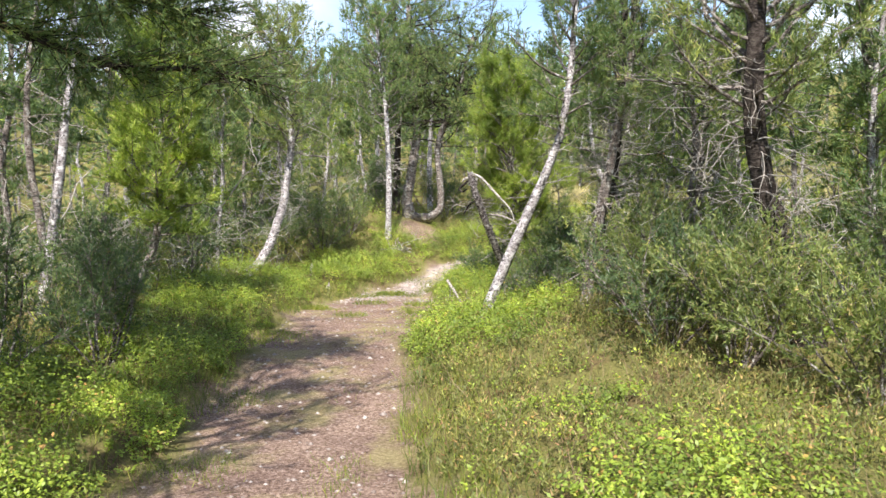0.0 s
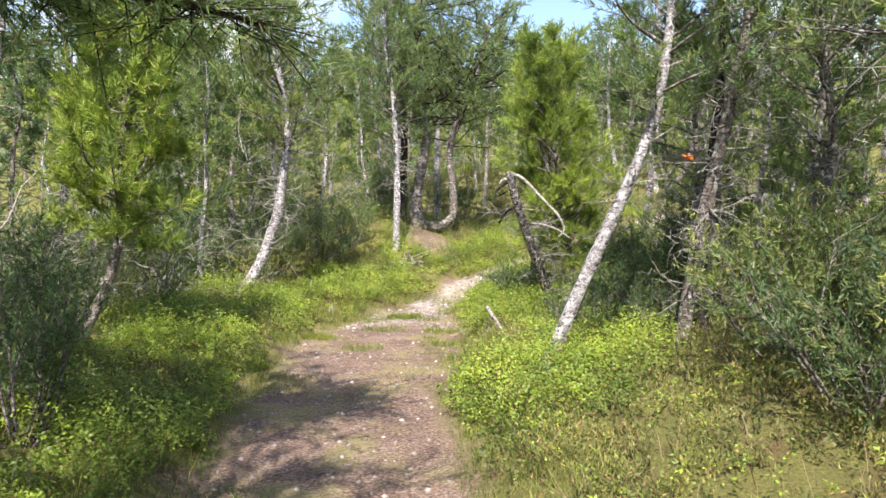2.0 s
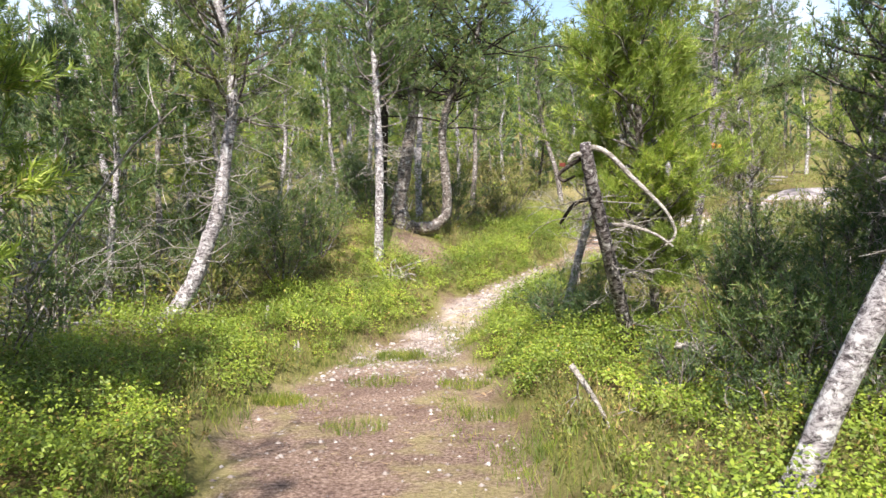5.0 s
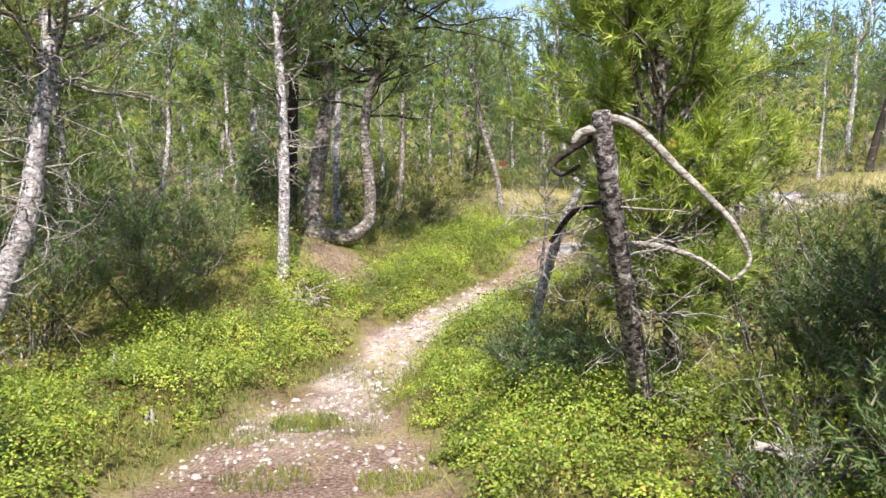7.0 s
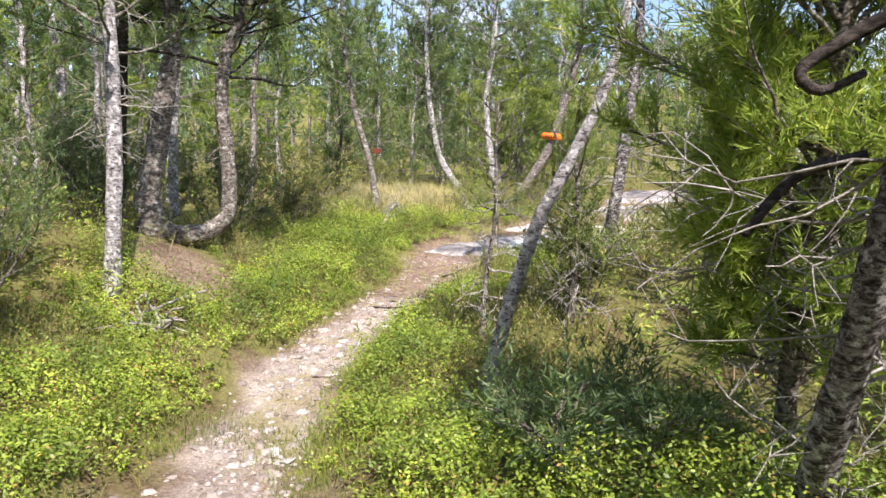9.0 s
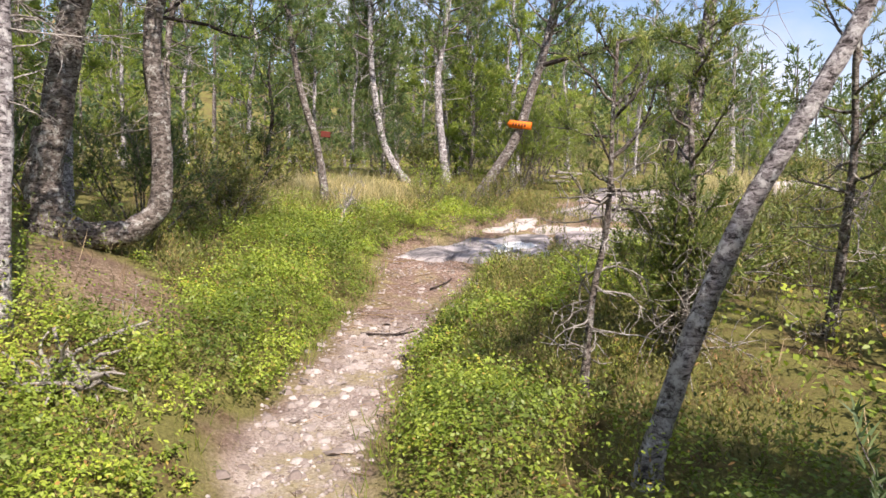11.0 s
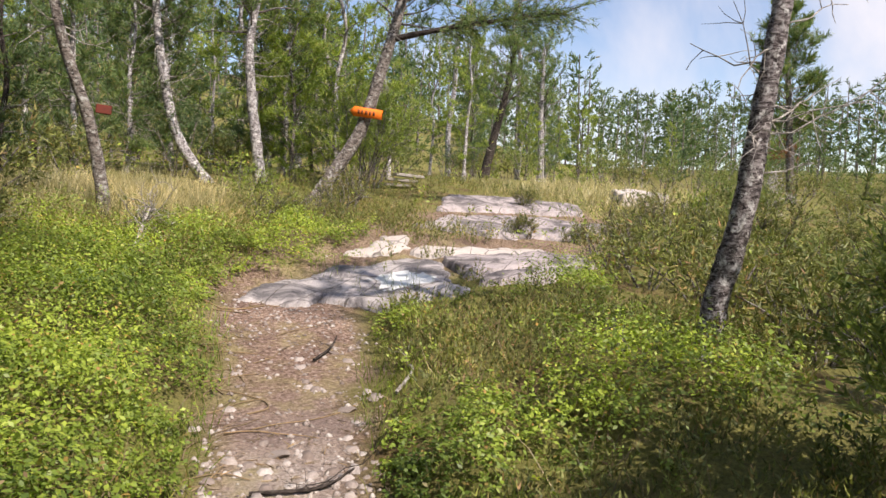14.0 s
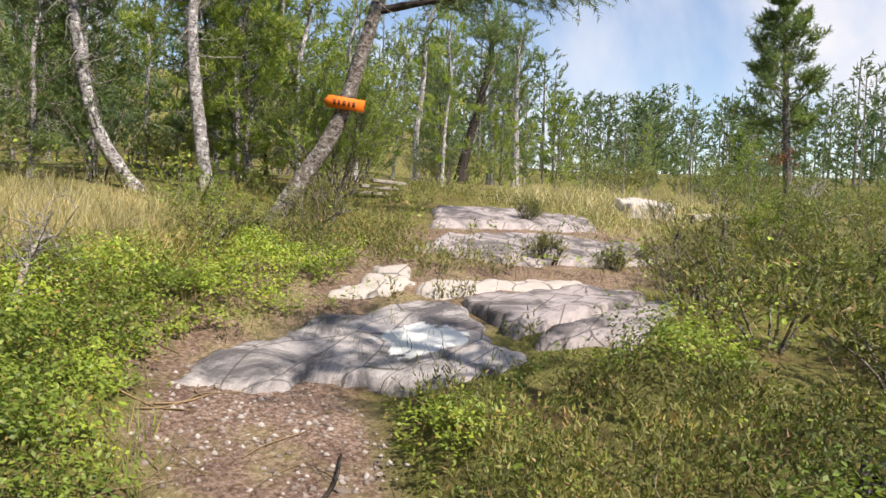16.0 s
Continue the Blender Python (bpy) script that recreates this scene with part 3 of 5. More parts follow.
FINE = (10, 0.13, 0.08, 0.009)
MID = (8, 0.15, 0.095, 0.014)
pine([(0.39, 8.26, 0.06), (0.73, 8.22, 0.88), (1.03, 8.18, 1.55), (1.18, 8.16, 1.9), (1.3, 8.14, 2.27), (1.4, 8.14, 2.9), (1.45, 8.13, 3.7), (1.5, 8.1, 4.5)],
     0.062, 0.02, "leaning pale lichened pine beside the trail", rng, (0.5, 1), 1.05, 46, BARK_PALE, NEEDLES, FINE, 16, 0.3, 0.45, 12, spare=off_camera)
pine([(-3.59, 13.38, 0.12), (-3.36, 13.43, 0.33), (-3.18, 13.47, 0.63), (-3.04, 13.51, 1.01), (-2.91, 13.53, 1.39), (-2.83, 13.55, 1.93), (-2.74, 13.57, 2.48), (-2.77, 13.57, 3.07), (-2.87, 13.54, 3.7), (-2.9, 13.5, 4.6)],
     0.10, 0.03, "pale pine with a swept curved foot", rng, (0.5, 1), 1.5, 60, BARK_PALE, NEEDLES_OLIVE, FINE, 60, 0.2, 0.9, 12, spare=off_camera)
pine([(-1.29, 17.15, 0.42), (-1.25, 17.15, 1.5), (-1.24, 17.15, 2.19), (-1.26, 17.15, 2.88), (-1.29, 17.15, 3.62), (-1.4, 17.15, 4.41), (-1.45, 17.1, 5.6)],
     0.075, 0.03, "slim straight pale pine on the bank", rng, (0.42, 1), 1.5, 54, BARK_PALE, NEEDLES, MID, 26, 0.25, 0.7, 10, spare=off_camera)
pine([(2.86, 22.27, 1.1), (2.79, 22.31, 1.69), (2.7, 22.35, 2.15), (2.52, 22.43, 2.79), (2.4, 22.49, 3.56), (2.32, 22.53, 4.32), (2.3, 22.5, 5.2)],
     0.065, 0.025, "thin dark leaning pine on the grassy bank", rng, (0.5, 1), 0.9, 26, BARK_BROWN, NEEDLES, MID, 10, 0.4, 0.5, 9)
pine([(5.55, 24.77, 1.6), (5.31, 24.92, 2.0), (5.16, 25.01, 2.4), (5.07, 25.07, 2.91), (4.98, 25.12, 3.65), (4.94, 25.15, 4.56), (4.97, 25.13, 5.66), (5.0, 25.1, 6.6)],
     0.085, 0.03, "pale pine curved at its foot", rng, (0.42, 1), 1.4, 42, BARK_PALE, NEEDLES, MID, 18, 0.3, 0.7, 10)
pine([(6.26, 24.46, 1.55), (6.18, 24.51, 2.31), (6.12, 24.56, 2.98), (6.1, 24.57, 3.73), (6.22, 24.48, 4.68), (6.25, 24.47, 5.8), (6.2, 24.5, 6.8)],
     0.085, 0.035, "upright pale pine at the edge of the wood", rng, (0.42, 1), 1.4, 42, BARK_PALE, NEEDLES, MID, 18, 0.3, 0.7, 10)
SIGN_TREE = pine([(5.89, 23.17, 1.12), (6.26, 22.88, 1.8), (6.53, 22.68, 2.37), (6.72, 22.53, 3.11), (6.91, 22.38, 3.98), (7.0, 22.31, 4.66), (6.98, 22.33, 5.67)],
                 0.1, 0.045, "leaning pine that carries the orange signboard", rng, (0.62, 1), 1.7, 34, BARK_BROWN, NEEDLES_DARK, MID, 8, 0.5, 0.6, 12, cone=0.3, lean=(0.5, -0.5))
pine([(14.79, 26.71, 2.0), (14.91, 26.55, 2.95), (15.03, 26.38, 3.79), (15.12, 26.25, 4.49), (15.2, 26.1, 5.6)],
     0.13, 0.05, "dark leaning pine at the far wood's edge", rng, (0.5, 1), 1.4, 30, BARK_DARK_SHADED, NEEDLES, MID, 8)
pine([(18.67, 27.42, 2.1), (18.67, 27.42, 3.13), (18.65, 27.45, 4.12), (18.6, 27.4, 6.2)],
     0.12, 0.05, "slim pale pine at the far wood's edge", rng, (0.5, 1), 1.5, 30, BARK_PALE, NEEDLES, MID, 8)
pine([(3.6, 16.9, 0.4), (3.68, 16.86, 0.84), (3.72, 16.8, 1.13), (3.74, 16.74, 1.44), (3.77, 16.7, 1.83), (3.8, 16.66, 2.18), (3.84, 16.63, 2.51), (3.87, 16.6, 2.95), (3.9, 16.6, 4.0), (3.9, 16.6, 5.2)],
     0.078, 0.035, "scaly grey-brown pine beside the heath", rng, (0.64, 1), 1.0, 22, BARK_FLAKY, NEEDLES_OLIVE, FINE, 26, 0.25, 0.8, 12, cone=0.2)
pine([(1.11, 14.62, 0.1), (1.21, 14.52, 0.62), (1.28, 14.44, 0.94), (1.36, 14.35, 1.25), (1.46, 14.25, 1.52), (1.55, 14.15, 1.78), (1.61, 14.08, 1.97), (1.68, 14.0, 2.3), (1.75, 13.85, 3.0), (1.8, 13.75, 3.6)],
     0.052, 0.022, "leaning pine with flaking pale bark", rng, (0.86, 1), 0.5, 8, BARK_PALE, NEEDLES, FINE, 12, 0.6, 0.6, 12, spare=off_camera)
pine([(3.05, 6.15, 0.3), (2.87, 6.1, 0.92), (2.72, 6.08, 1.3), (2.60, 6.05, 1.65), (2.50, 6.02, 2.2), (2.50, 6.0, 2.78), (2.5, 6.0, 3.4), (2.45, 6.0, 4.6)],
     0.115, 0.05, "bent-trunked pine with bark darkened for shade", rng, (0.42, 1), 1.7, 60, BARK_DARK_SHADED, NEEDLES_OLIVE, FINE, 60, 0.2, 1.0, 12, spare=off_camera)
pine([(1.62, 8.42, 0.25), (1.68, 8.39, 0.81), (1.77, 8.34, 1.38), (1.86, 8.3, 1.85), (1.93, 8.26, 2.23), (2.01, 8.22, 2.68), (2.06, 8.19, 3.05), (2.1, 8.1, 4.2)],
     0.068, 0.03, "half-dead pine hung with bare twigs", rng, (0.5, 1), 0.9, 26, BARK_BROWN, NEEDLES, FINE, 70, 0.12, 0.6, 10, spare=off_camera)
pine([(2.0, 9.0, 0.25), (2.0, 9.0, 1.2), (2.1, 8.95, 2.2), (2.15, 8.9, 3.4), (2.2, 8.9, 4.6)],
     0.06, 0.03, "grey dead-limbed pine in the thicket", rng, (0.6, 1), 1.0, 24, BARK_DARK_SHADED, NEEDLES, FINE, 46, 0.15, 0.7, 9, spare=off_camera)
pine([(-4.14, 8.95, 0.0), (-3.84, 9.09, 0.39), (-3.63, 9.19, 0.88), (-3.54, 9.23, 1.34), (-3.51, 9.24, 1.85), (-3.46, 9.26, 2.49), (-3.41, 9.29, 3.05), (-3.4, 9.3, 3.5)],
     0.06, 0.015, "young pine with bright green shoots", rng, (0.36, 1), 1.15, 60, BARK_BROWN, NEEDLES_LIGHT, (18, 0.17, 0.10, 0.011), 18, 0.2, 0.6, 10, spare=off_camera)
pine([(-4.55, 8.3, 0.25), (-4.36, 8.38, 1.54), (-4.29, 8.41, 2.01), (-4.23, 8.44, 2.54), (-4.13, 8.49, 3.24), (-4.1, 8.5, 4.4)],
     0.06, 0.03, "pale birch-grey pine in the thicket", rng, (0.78, 1), 0.7, 12, BARK_PALE, NEEDLES, FINE, 30, 0.15, 0.6, 9, spare=off_camera)
pine([(1.46, 15.41, 0.3), (1.47, 15.38, 0.73), (1.5, 15.34, 1.01), (1.51, 15.32, 1.23), (1.51, 15.31, 1.5), (1.51, 15.31, 1.72), (1.52, 15.3, 2.1)],
     0.022, 0.008, "spindly half-dead spruce sapling", rng, (0.5, 1), 0.55, 14, BARK_BROWN, NEEDLES_OLIVE, (9, 0.08, 0.035, 0.005), 30, 0.05, 0.45, 7, spare=off_camera, name="spruce_sapling")
pine([(1.5, 12.5, 0.1), (1.35, 12.3, 0.9), (1.15, 12.0, 1.7), (1.05, 11.85, 2.5), (1.0, 11.8, 3.35)],
     0.05, 0.015, "bushy young pine with yellow-green shoots", rng, (0.18, 1), 1.05, 88, BARK_BROWN, NEEDLES_LIGHT, (22, 0.15, 0.085, 0.0068), 20, 0.05, 0.8, 8, shots=11, cone=0.4, lean=(-0.25, 0.1), spare=off_camera)
LONE = pine([(20.0, 20.65, 1.75), (19.95, 20.75, 3.2), (19.9, 20.85, 5.0), (19.85, 20.95, 6.55)],
            0.12, 0.03, "lone bushy pine standing on the heath", rng, (0.36, 1), 1.75, 46, BARK_BROWN, NEEDLES, (15, 0.22, 0.12, 0.017), 6, cone=0.72, shots=11)
for x, y, tall, label in ((2.35, 15.5, 2.1, "thin half-dead spruce sapling with olive needles"), (3.6, 15.3, 2.7, "thin half-dead spruce sapling with olive needles"), (3.4, 14.2, 2.3, "thin olive-green spruce"), (2.3, 10.2, 3.4, "half-dead pine in the thicket"), (3.1, 11.4, 3.0, "half-dead pine in the thicket"), (3.2, 9.2, 4.2, "half-dead pine in the thicket"), (2.75, 8.2, 3.6, "shaggy dark pine in the thicket")):
    pine(upright(x, y, tall, rng, 0.1), 0.016 * tall, 0.008, label + " beside the heather" if y > 12.5 else label, rng, (0.35, 1), 0.3 * tall, 16 if y > 12.5 else 30, BARK_BROWN, NEEDLES_OLIVE if y > 12.5 else NEEDLES,
         (9, 0.1, 0.05, 0.009), 34, 0.04, 0.6, 7, spare=off_camera, name="spruce_sapling" if y > 12.5 else "pine_tree")
# the pine whose bough hangs over the trail
OVER = pine([(-3.3, 4.2, 0.1), (-3.25, 4.2, 1.4), (-3.15, 4.2, 2.6), (-3.0, 4.2, 3.8), (-2.9, 4.2, 5.2)],
            0.11, 0.04, "dark pine with a long bough over the trail", rng, (0.68, 1), 2.1, 36, BARK_DARK_SHADED, NEEDLES_DARK, (11, 0.15, 0.1, 0.015), 26, 0.15, 0.8, 10, cone=0.3, spare=off_camera)
# out of view: added so that its dense crown shades the trail's left half
pine([(-2.5, 1.6, 0.1), (-2.5, 1.7, 1.5), (-2.4, 1.8, 3.0), (-2.3, 1.9, 5.4)], 0.1, 0.04, "dark pine added out of view to shade the trail", rng, (0.55, 1), 2.2, 46,
     BARK_DARK_SHADED, NEEDLES_DARK, MID, 10, spare=off_camera)


def long_bough(tree, pts, r, seed):
    rng = np.random.default_rng(seed)
    o = np.array(tree.location)
    line = curve_through(np.asarray(pts) - o, 5)
    s, g = Shape(), Shape()
    tube(s, line, np.linspace(r, r * 0.3, len(line)), 7, rng, 0.1)
    at, way = [], []
    for n in range(190):
        q, d = along(line, rng.uniform(0.25, 1))
        e = q + (d * 0.6 + rng.normal(size=3) * [0.9, 0.9, 0.5]) * rng.uniform(0.12, 0.4)
        tube(s, [q, (q + e) / 2, e], [0.005, 0.004, 0.003], 3)
        for f in (0.4, 0.7, 1.0):
            at.append(q + (e - q) * f)
            way.append((e - q) * 3 + rng.normal(size=3) * 0.3)
    needles(g, at, way, 14, 0.15, 0.085, 0.009, rng)
    b = part("long_bough", s, BARK_DARK_SHADED, tree, round_shading=True)
    part("needles", g, NEEDLES, b)


long_bough(OVER, [(-3.15, 4.2, 2.75), (-3.08, 5.0, 2.8), (-2.75, 5.42, 2.66), (-2.34, 5.55, 2.54), (-1.85, 5.72, 2.54), (-1.37, 5.88, 2.45)], 0.04, 3)
long_bough(OVER, [(-3.1, 4.2, 3.1), (-2.9, 4.9, 3.2), (-2.4, 5.5, 3.05), (-1.75, 5.7, 2.95)], 0.035, 4)
long_bough(OVER, [(-3.1, 4.2, 3.3), (-2.6, 4.8, 3.5), (-1.9, 5.3, 3.45), (-1.4, 5.6, 3.3)], 0.035, 7)
long_bough(SIGN_TREE, [(6.85, 22.42, 3.6), (7.17, 21.84, 3.72), (7.79, 21.23, 3.9), (8.32, 20.71, 4.02)], 0.045, 6)


def dead_bough(tree, at, way, length, seed):
    """A bough whose needles have died and turned brown."""
    rng = np.random.default_rng(seed)
    o = np.array(tree.location)
    line = wander(np.array(at) - o, way, length, rng, 5, 0.2)
    s, g, spots, ways = Shape(), Shape(), [], []
    tube(s, line, np.linspace(0.02, 0.006, len(line)), 5)
    for n in range(40):
        q, d = along(line, rng.uniform(0.2, 1))
        spots.append(q + rng.normal(size=3) * 0.13)
        ways.append(d + rng.normal(size=3) * 0.6)
    needles(g, spots, ways, 14, 0.14, 0.1, 0.014, rng)
    part("needles", g, NEEDLES_DEAD, part("dead_bough", s, BARK_BROWN, tree), "dead brown needles")


def snapped_pine():
    """The broken pine: a snapped trunk whose dead top arches down, with bare stubs."""
    rng = np.random.default_rng(21)
    o = (1.05, 11.98, 0.1)
    root = tagged(new("snapped_pine"), "snapped dead pine with an arching bare limb", "tree")
    root.location = o
    line = curve_through(np.array([(1.12, 12.05, 0.0), (1.02, 11.95, 0.2), (0.92, 11.82, 0.45), (0.76, 11.6, 0.85), (0.6, 11.38, 1.25), (0.48, 11.22, 1.58), (0.41, 11.13, 1.86)]) - o, 6)
    s = Shape()
    tube(s, line, np.linspace(0.068, 0.047, len(line)) * (1 + 0.4 * np.exp(-np.arange(len(line)) / 2.0)), 14, rng, 0.1, True)
    part("trunk", s, BARK_FLAKY, root, "scaly dark and pale grey bark", True)
    limb("arching_limb", [(0.41, 11.14, 1.80), (0.46, 11.12, 1.83), (0.57, 11.08, 1.78), (0.74, 11.01, 1.59), (0.85, 10.96, 1.47), (0.97, 10.92, 1.33), (1.03, 10.89, 1.17), (0.96, 10.92, 1.07)], 0.026, 0.008, DEADWOOD, root, rng, 8, o)
    limb("stub", [(0.42, 11.15, 1.79), (0.33, 11.18, 1.77), (0.29, 11.19, 1.72)], 0.028, 0.014, DEADWOOD, root, rng, 7, o)
    limb("stub", [(0.43, 11.22, 1.77), (0.33, 11.31, 1.7), (0.26, 11.38, 1.63), (0.29, 11.35, 1.58), (0.37, 11.3, 1.62)], 0.02, 0.01, BARK_DARK_SHADED, root, rng, 7, o)
    limb("stub", [(0.55, 11.42, 1.44), (0.42, 11.52, 1.39), (0.32, 11.6, 1.23)], 0.019, 0.013, BARK_DARK_SHADED, root, rng, 7, o)
    limb("limb", [(0.62, 11.45, 1.22), (0.84, 11.44, 1.21), (1.04, 11.35, 1.14), (1.17, 11.29, 1.04)], 0.02, 0.009, DEADWOOD, root, rng, 7, o)
    twigs = Shape()
    for n in range(40):
        h = rng.uniform(0.12, 0.8)
        p, _ = along(line, h)
        w = rng.uniform(-1.2, 2.2)
        dead_twigs(twigs, p, np.array([math.cos(w), math.sin(w), rng.uniform(-0.5, 0.4)]), rng.uniform(0.2, 0.75), rng, 0.007, 5)
    tagged(part("deadwood", twigs, DEADWOOD, root), "tangled bleached twigs", kind="stuff")


def forked_pine():
    """The pine with a U-shaped double stem on the bank."""
    rng = np.random.default_rng(22)
    o = (-0.3, 18.9, 0.45)
    root = tagged(new("forked_pine"), "pine with a U-shaped double stem on a bare earth bank", "tree")
    root.location = o
    limb("foot", [(-0.95, 19.0, 0.55), (-0.9, 18.97, 0.8), (-0.88, 18.94, 1.05), (-0.9, 18.93, 1.3)], 0.2, 0.13, BARK_BROWN, root, rng, 14, o, rough=0.14)
    left = [(-0.9, 18.94, 0.8), (-0.92, 18.93, 1.1), (-0.93, 18.93, 1.39), (-0.82, 18.92, 1.92), (-0.73, 18.92, 2.5), (-0.64, 18.91, 2.99), (-0.68, 18.91, 3.89), (-0.77, 18.92, 5.01), (-0.8, 18.9, 6.2)]
    right = [(-0.9, 18.94, 1.02), (-0.66, 18.91, 0.93), (-0.4, 18.9, 0.93), (-0.2, 18.89, 1.02), (-0.06, 18.88, 1.25), (-0.08, 18.88, 1.92), (-0.13, 18.89, 2.5), (-0.03, 18.88, 3.08), (0.27, 18.87, 3.74), (0.52, 18.86, 4.4), (0.8, 18.8, 5.4)]
    wood, green, bare = Shape(), Shape(), Shape()
    at, way = [], []
    for pts, r0, r1, first in ((left, 0.155, 0.06, 0.42), (right, 0.122, 0.04, 0.46)):
        limb("stem", pts, r0, r1, BARK_BROWN, root, rng, 14, o, rough=0.12)
        line = curve_through(np.asarray(pts) - o, 5)
        for n in range(58):
            p, d = along(line, rng.uniform(first, 1))
            w = rng.uniform(0, 6.28)
            b = wander(p, np.array([math.cos(w), math.sin(w), rng.uniform(-0.1, 0.5)]), rng.uniform(0.7, 2.3), rng, 6, 0.22, 0.4)
            tube(wood, b, np.linspace(0.02, 0.005, len(b)), 4)
            for m in range(13):
                q, dd = along(b, rng.uniform(0.3, 1))
                e = q + (dd * 0.6 + rng.normal(size=3) * 0.7 + [0, 0, 0.2]) * rng.uniform(0.12, 0.42)
                tube(wood, [q, e], [0.004, 0.003], 3)
                for f in (0.3, 0.6, 1.0):
                    at.append(q + (e - q) * f)
                    way.append((e - q) * 3 + [0, 0, 0.4] + rng.normal(size=3) * 0.3)
        for n in range(16):
            p, d = along(line, rng.uniform(0.3, 0.6))
            w = rng.uniform(0, 6.28)
            dead_twigs(bare, p, np.array([math.cos(w), math.sin(w), 0.1]), rng.uniform(0.3, 0.8), rng)
    needles(green, at, way, 12, 0.14, 0.095, 0.013, rng)
    tagged(part("branchwork", wood, BARK_DARK_SHADED, root), kind="stuff")
    tagged(part("crown", green, NEEDLES, root), kind="stuff")
    tagged(part("deadwood", bare, DEADWOOD, root), kind="stuff")


snapped_pine()
forked_pine()
pine([(-1.25, 19.6, 0.9), (-1.2, 19.6, 2.2), (-1.15, 19.6, 3.4), (-1.2, 19.5, 5.0), (-1.2, 19.5, 6.5)], 0.1, 0.04, "dark pine behind the forked one", rng, (0.45, 1), 1.5, 36,
     BARK_DARK_SHADED, NEEDLES, MID, 16)

# ---- the wood behind: a few pines, repeated ----
KINDS = []
for n, (tall, r, first, reach, leaf, bark, dead, label) in enumerate((
        (5.6, 0.07, 0.3, 1.3, NEEDLES, BARK_BROWN, 14, "slim pine with a bare lower trunk"),
        (4.2, 0.055, 0.1, 1.25, NEEDLES_DARK, BARK_DARK_SHADED, 12, "dense dark green young forest pine"),
        (6.4, 0.09, 0.38, 1.5, NEEDLES, BARK_PALE, 12, "tall forest pine with pale bark"),
        (3.2, 0.045, 0.05, 1.05, NEEDLES_LIGHT, BARK_BROWN, 10, "bushy bright green young pine"),
        (5.0, 0.065, 0.15, 1.25, NEEDLES_LIGHT, BARK_PALE, 14, "light green pine with dead lower twigs"),
        (4.6, 0.06, 0.5, 0.9, NEEDLES_DARK, BARK_BROWN, 26, "thin pine crowded with dead twigs"),
        (5.4, 0.06, 0.06, 1.15, NEEDLES, BARK_PALE, 46, "shaggy grey-green pine leafy to the ground"))):
    g = np.random.default_rng(100 + n)
    tr = [(0 + g.normal() * 0.06 * f * tall * 0.5, g.normal() * 0.05 * f * tall * 0.5, tall * f - 0.05) for f in np.linspace(0, 1, 6)]
    KINDS.append(pine(tr, r, r * 0.3, label, g, (first, 1), reach, 34 if n < 6 else 56, bark, leaf, (8, 0.17, 0.115, 0.018), int(dead * 0.6), 0.05, 0.85, 6, shots=7, split=False, fork=False))
BUSHES = []
for n, (r, h, leaf, label) in enumerate(((0.9, 1.3, NEEDLES_DARK, "dark green conifer bush in the thicket"), (0.8, 1.0, NEEDLES_OLIVE, "olive-green juniper bush in the thicket"),
                                         (0.9, 1.6, NEEDLES, "green young conifer bush in the thicket"), (0.7, 0.7, HEATHER, "brown-green heather bush on the forest floor"))):
    BUSHES.append(shrub(0, 0, r, h, label, np.random.default_rng(200 + n), leaf, 7, 84, (6, 0.13, 0.07, 0.016), "conifer_bush" if n != 3 else "heather_bush", fork=False))



def dead_thicket(seed):
    """A tangle of bare grey stems and twigs."""
    rng = np.random.default_rng(seed)
    root = tagged(new("dead_thicket"), "grey tangle of bare dead conifer twigs", "shrub", "undergrowth shrubs")
    s, g, at, way = Shape(), Shape(), [], []
    for n in range(5):
        w, out = rng.uniform(0, 6.28), rng.uniform(0.1, 0.8)
        stem = wander((math.cos(w) * out * 0.6, math.sin(w) * out * 0.6, -0.08), (math.cos(w) * 0.5, math.sin(w) * 0.5, 1), rng.uniform(1.2, 2.3), rng, 6, 0.22)
        tube(s, stem, np.linspace(0.014, 0.005, len(stem)), 4)
        for m in range(7):
            q, d = along(stem, rng.uniform(0.1, 0.97))
            v = rng.uniform(0, 6.28)
            dead_twigs(s, q, np.array([math.cos(v), math.sin(v), rng.uniform(-0.4, 0.4)]), rng.uniform(0.3, 0.8), rng, 0.0065, 3)
        for m in range(34):
            q, d = along(stem, rng.uniform(0.2, 1))
            at.append(q + rng.normal(size=3) * 0.2)
            way.append(rng.normal(size=3) + [0, 0, 0.5])
    needles(g, at, way, 8, 0.15, 0.08, 0.014, rng)
    tagged(part("twigwork", s, DEADWOOD, root), kind="stuff")
    tagged(part("foliage", g, NEEDLES_DARK, root), kind="stuff")
    return root


B4, B5 = dead_thicket(301), dead_thicket(302)
WOOD = []   # x, y, kind, size: the first of a kind is moved, the rest are copies
g = np.random.default_rng(5)


def plant(x0, x1, y0, y1, step, kinds, keep=None, clear=1.5, scale=1.0):
    for x in np.arange(x0, x1, step):
        for y in np.arange(y0, y1, step):
            px, py = x + g.uniform(-0.45, 0.45) * step, y + g.uniform(-0.45, 0.45) * step
            if off_trail(px, py) < clear or (keep and not keep(px, py)):
                continue
            WOOD.append((px, py, kinds[int(g.integers(len(kinds)))], scale * g.uniform(0.75, 1.2)))


def put(sources, m, used={}):
    if id(sources) in used:
        return copy_thing(sources, m)
    used[id(sources)] = True
    sources.matrix_basis = m


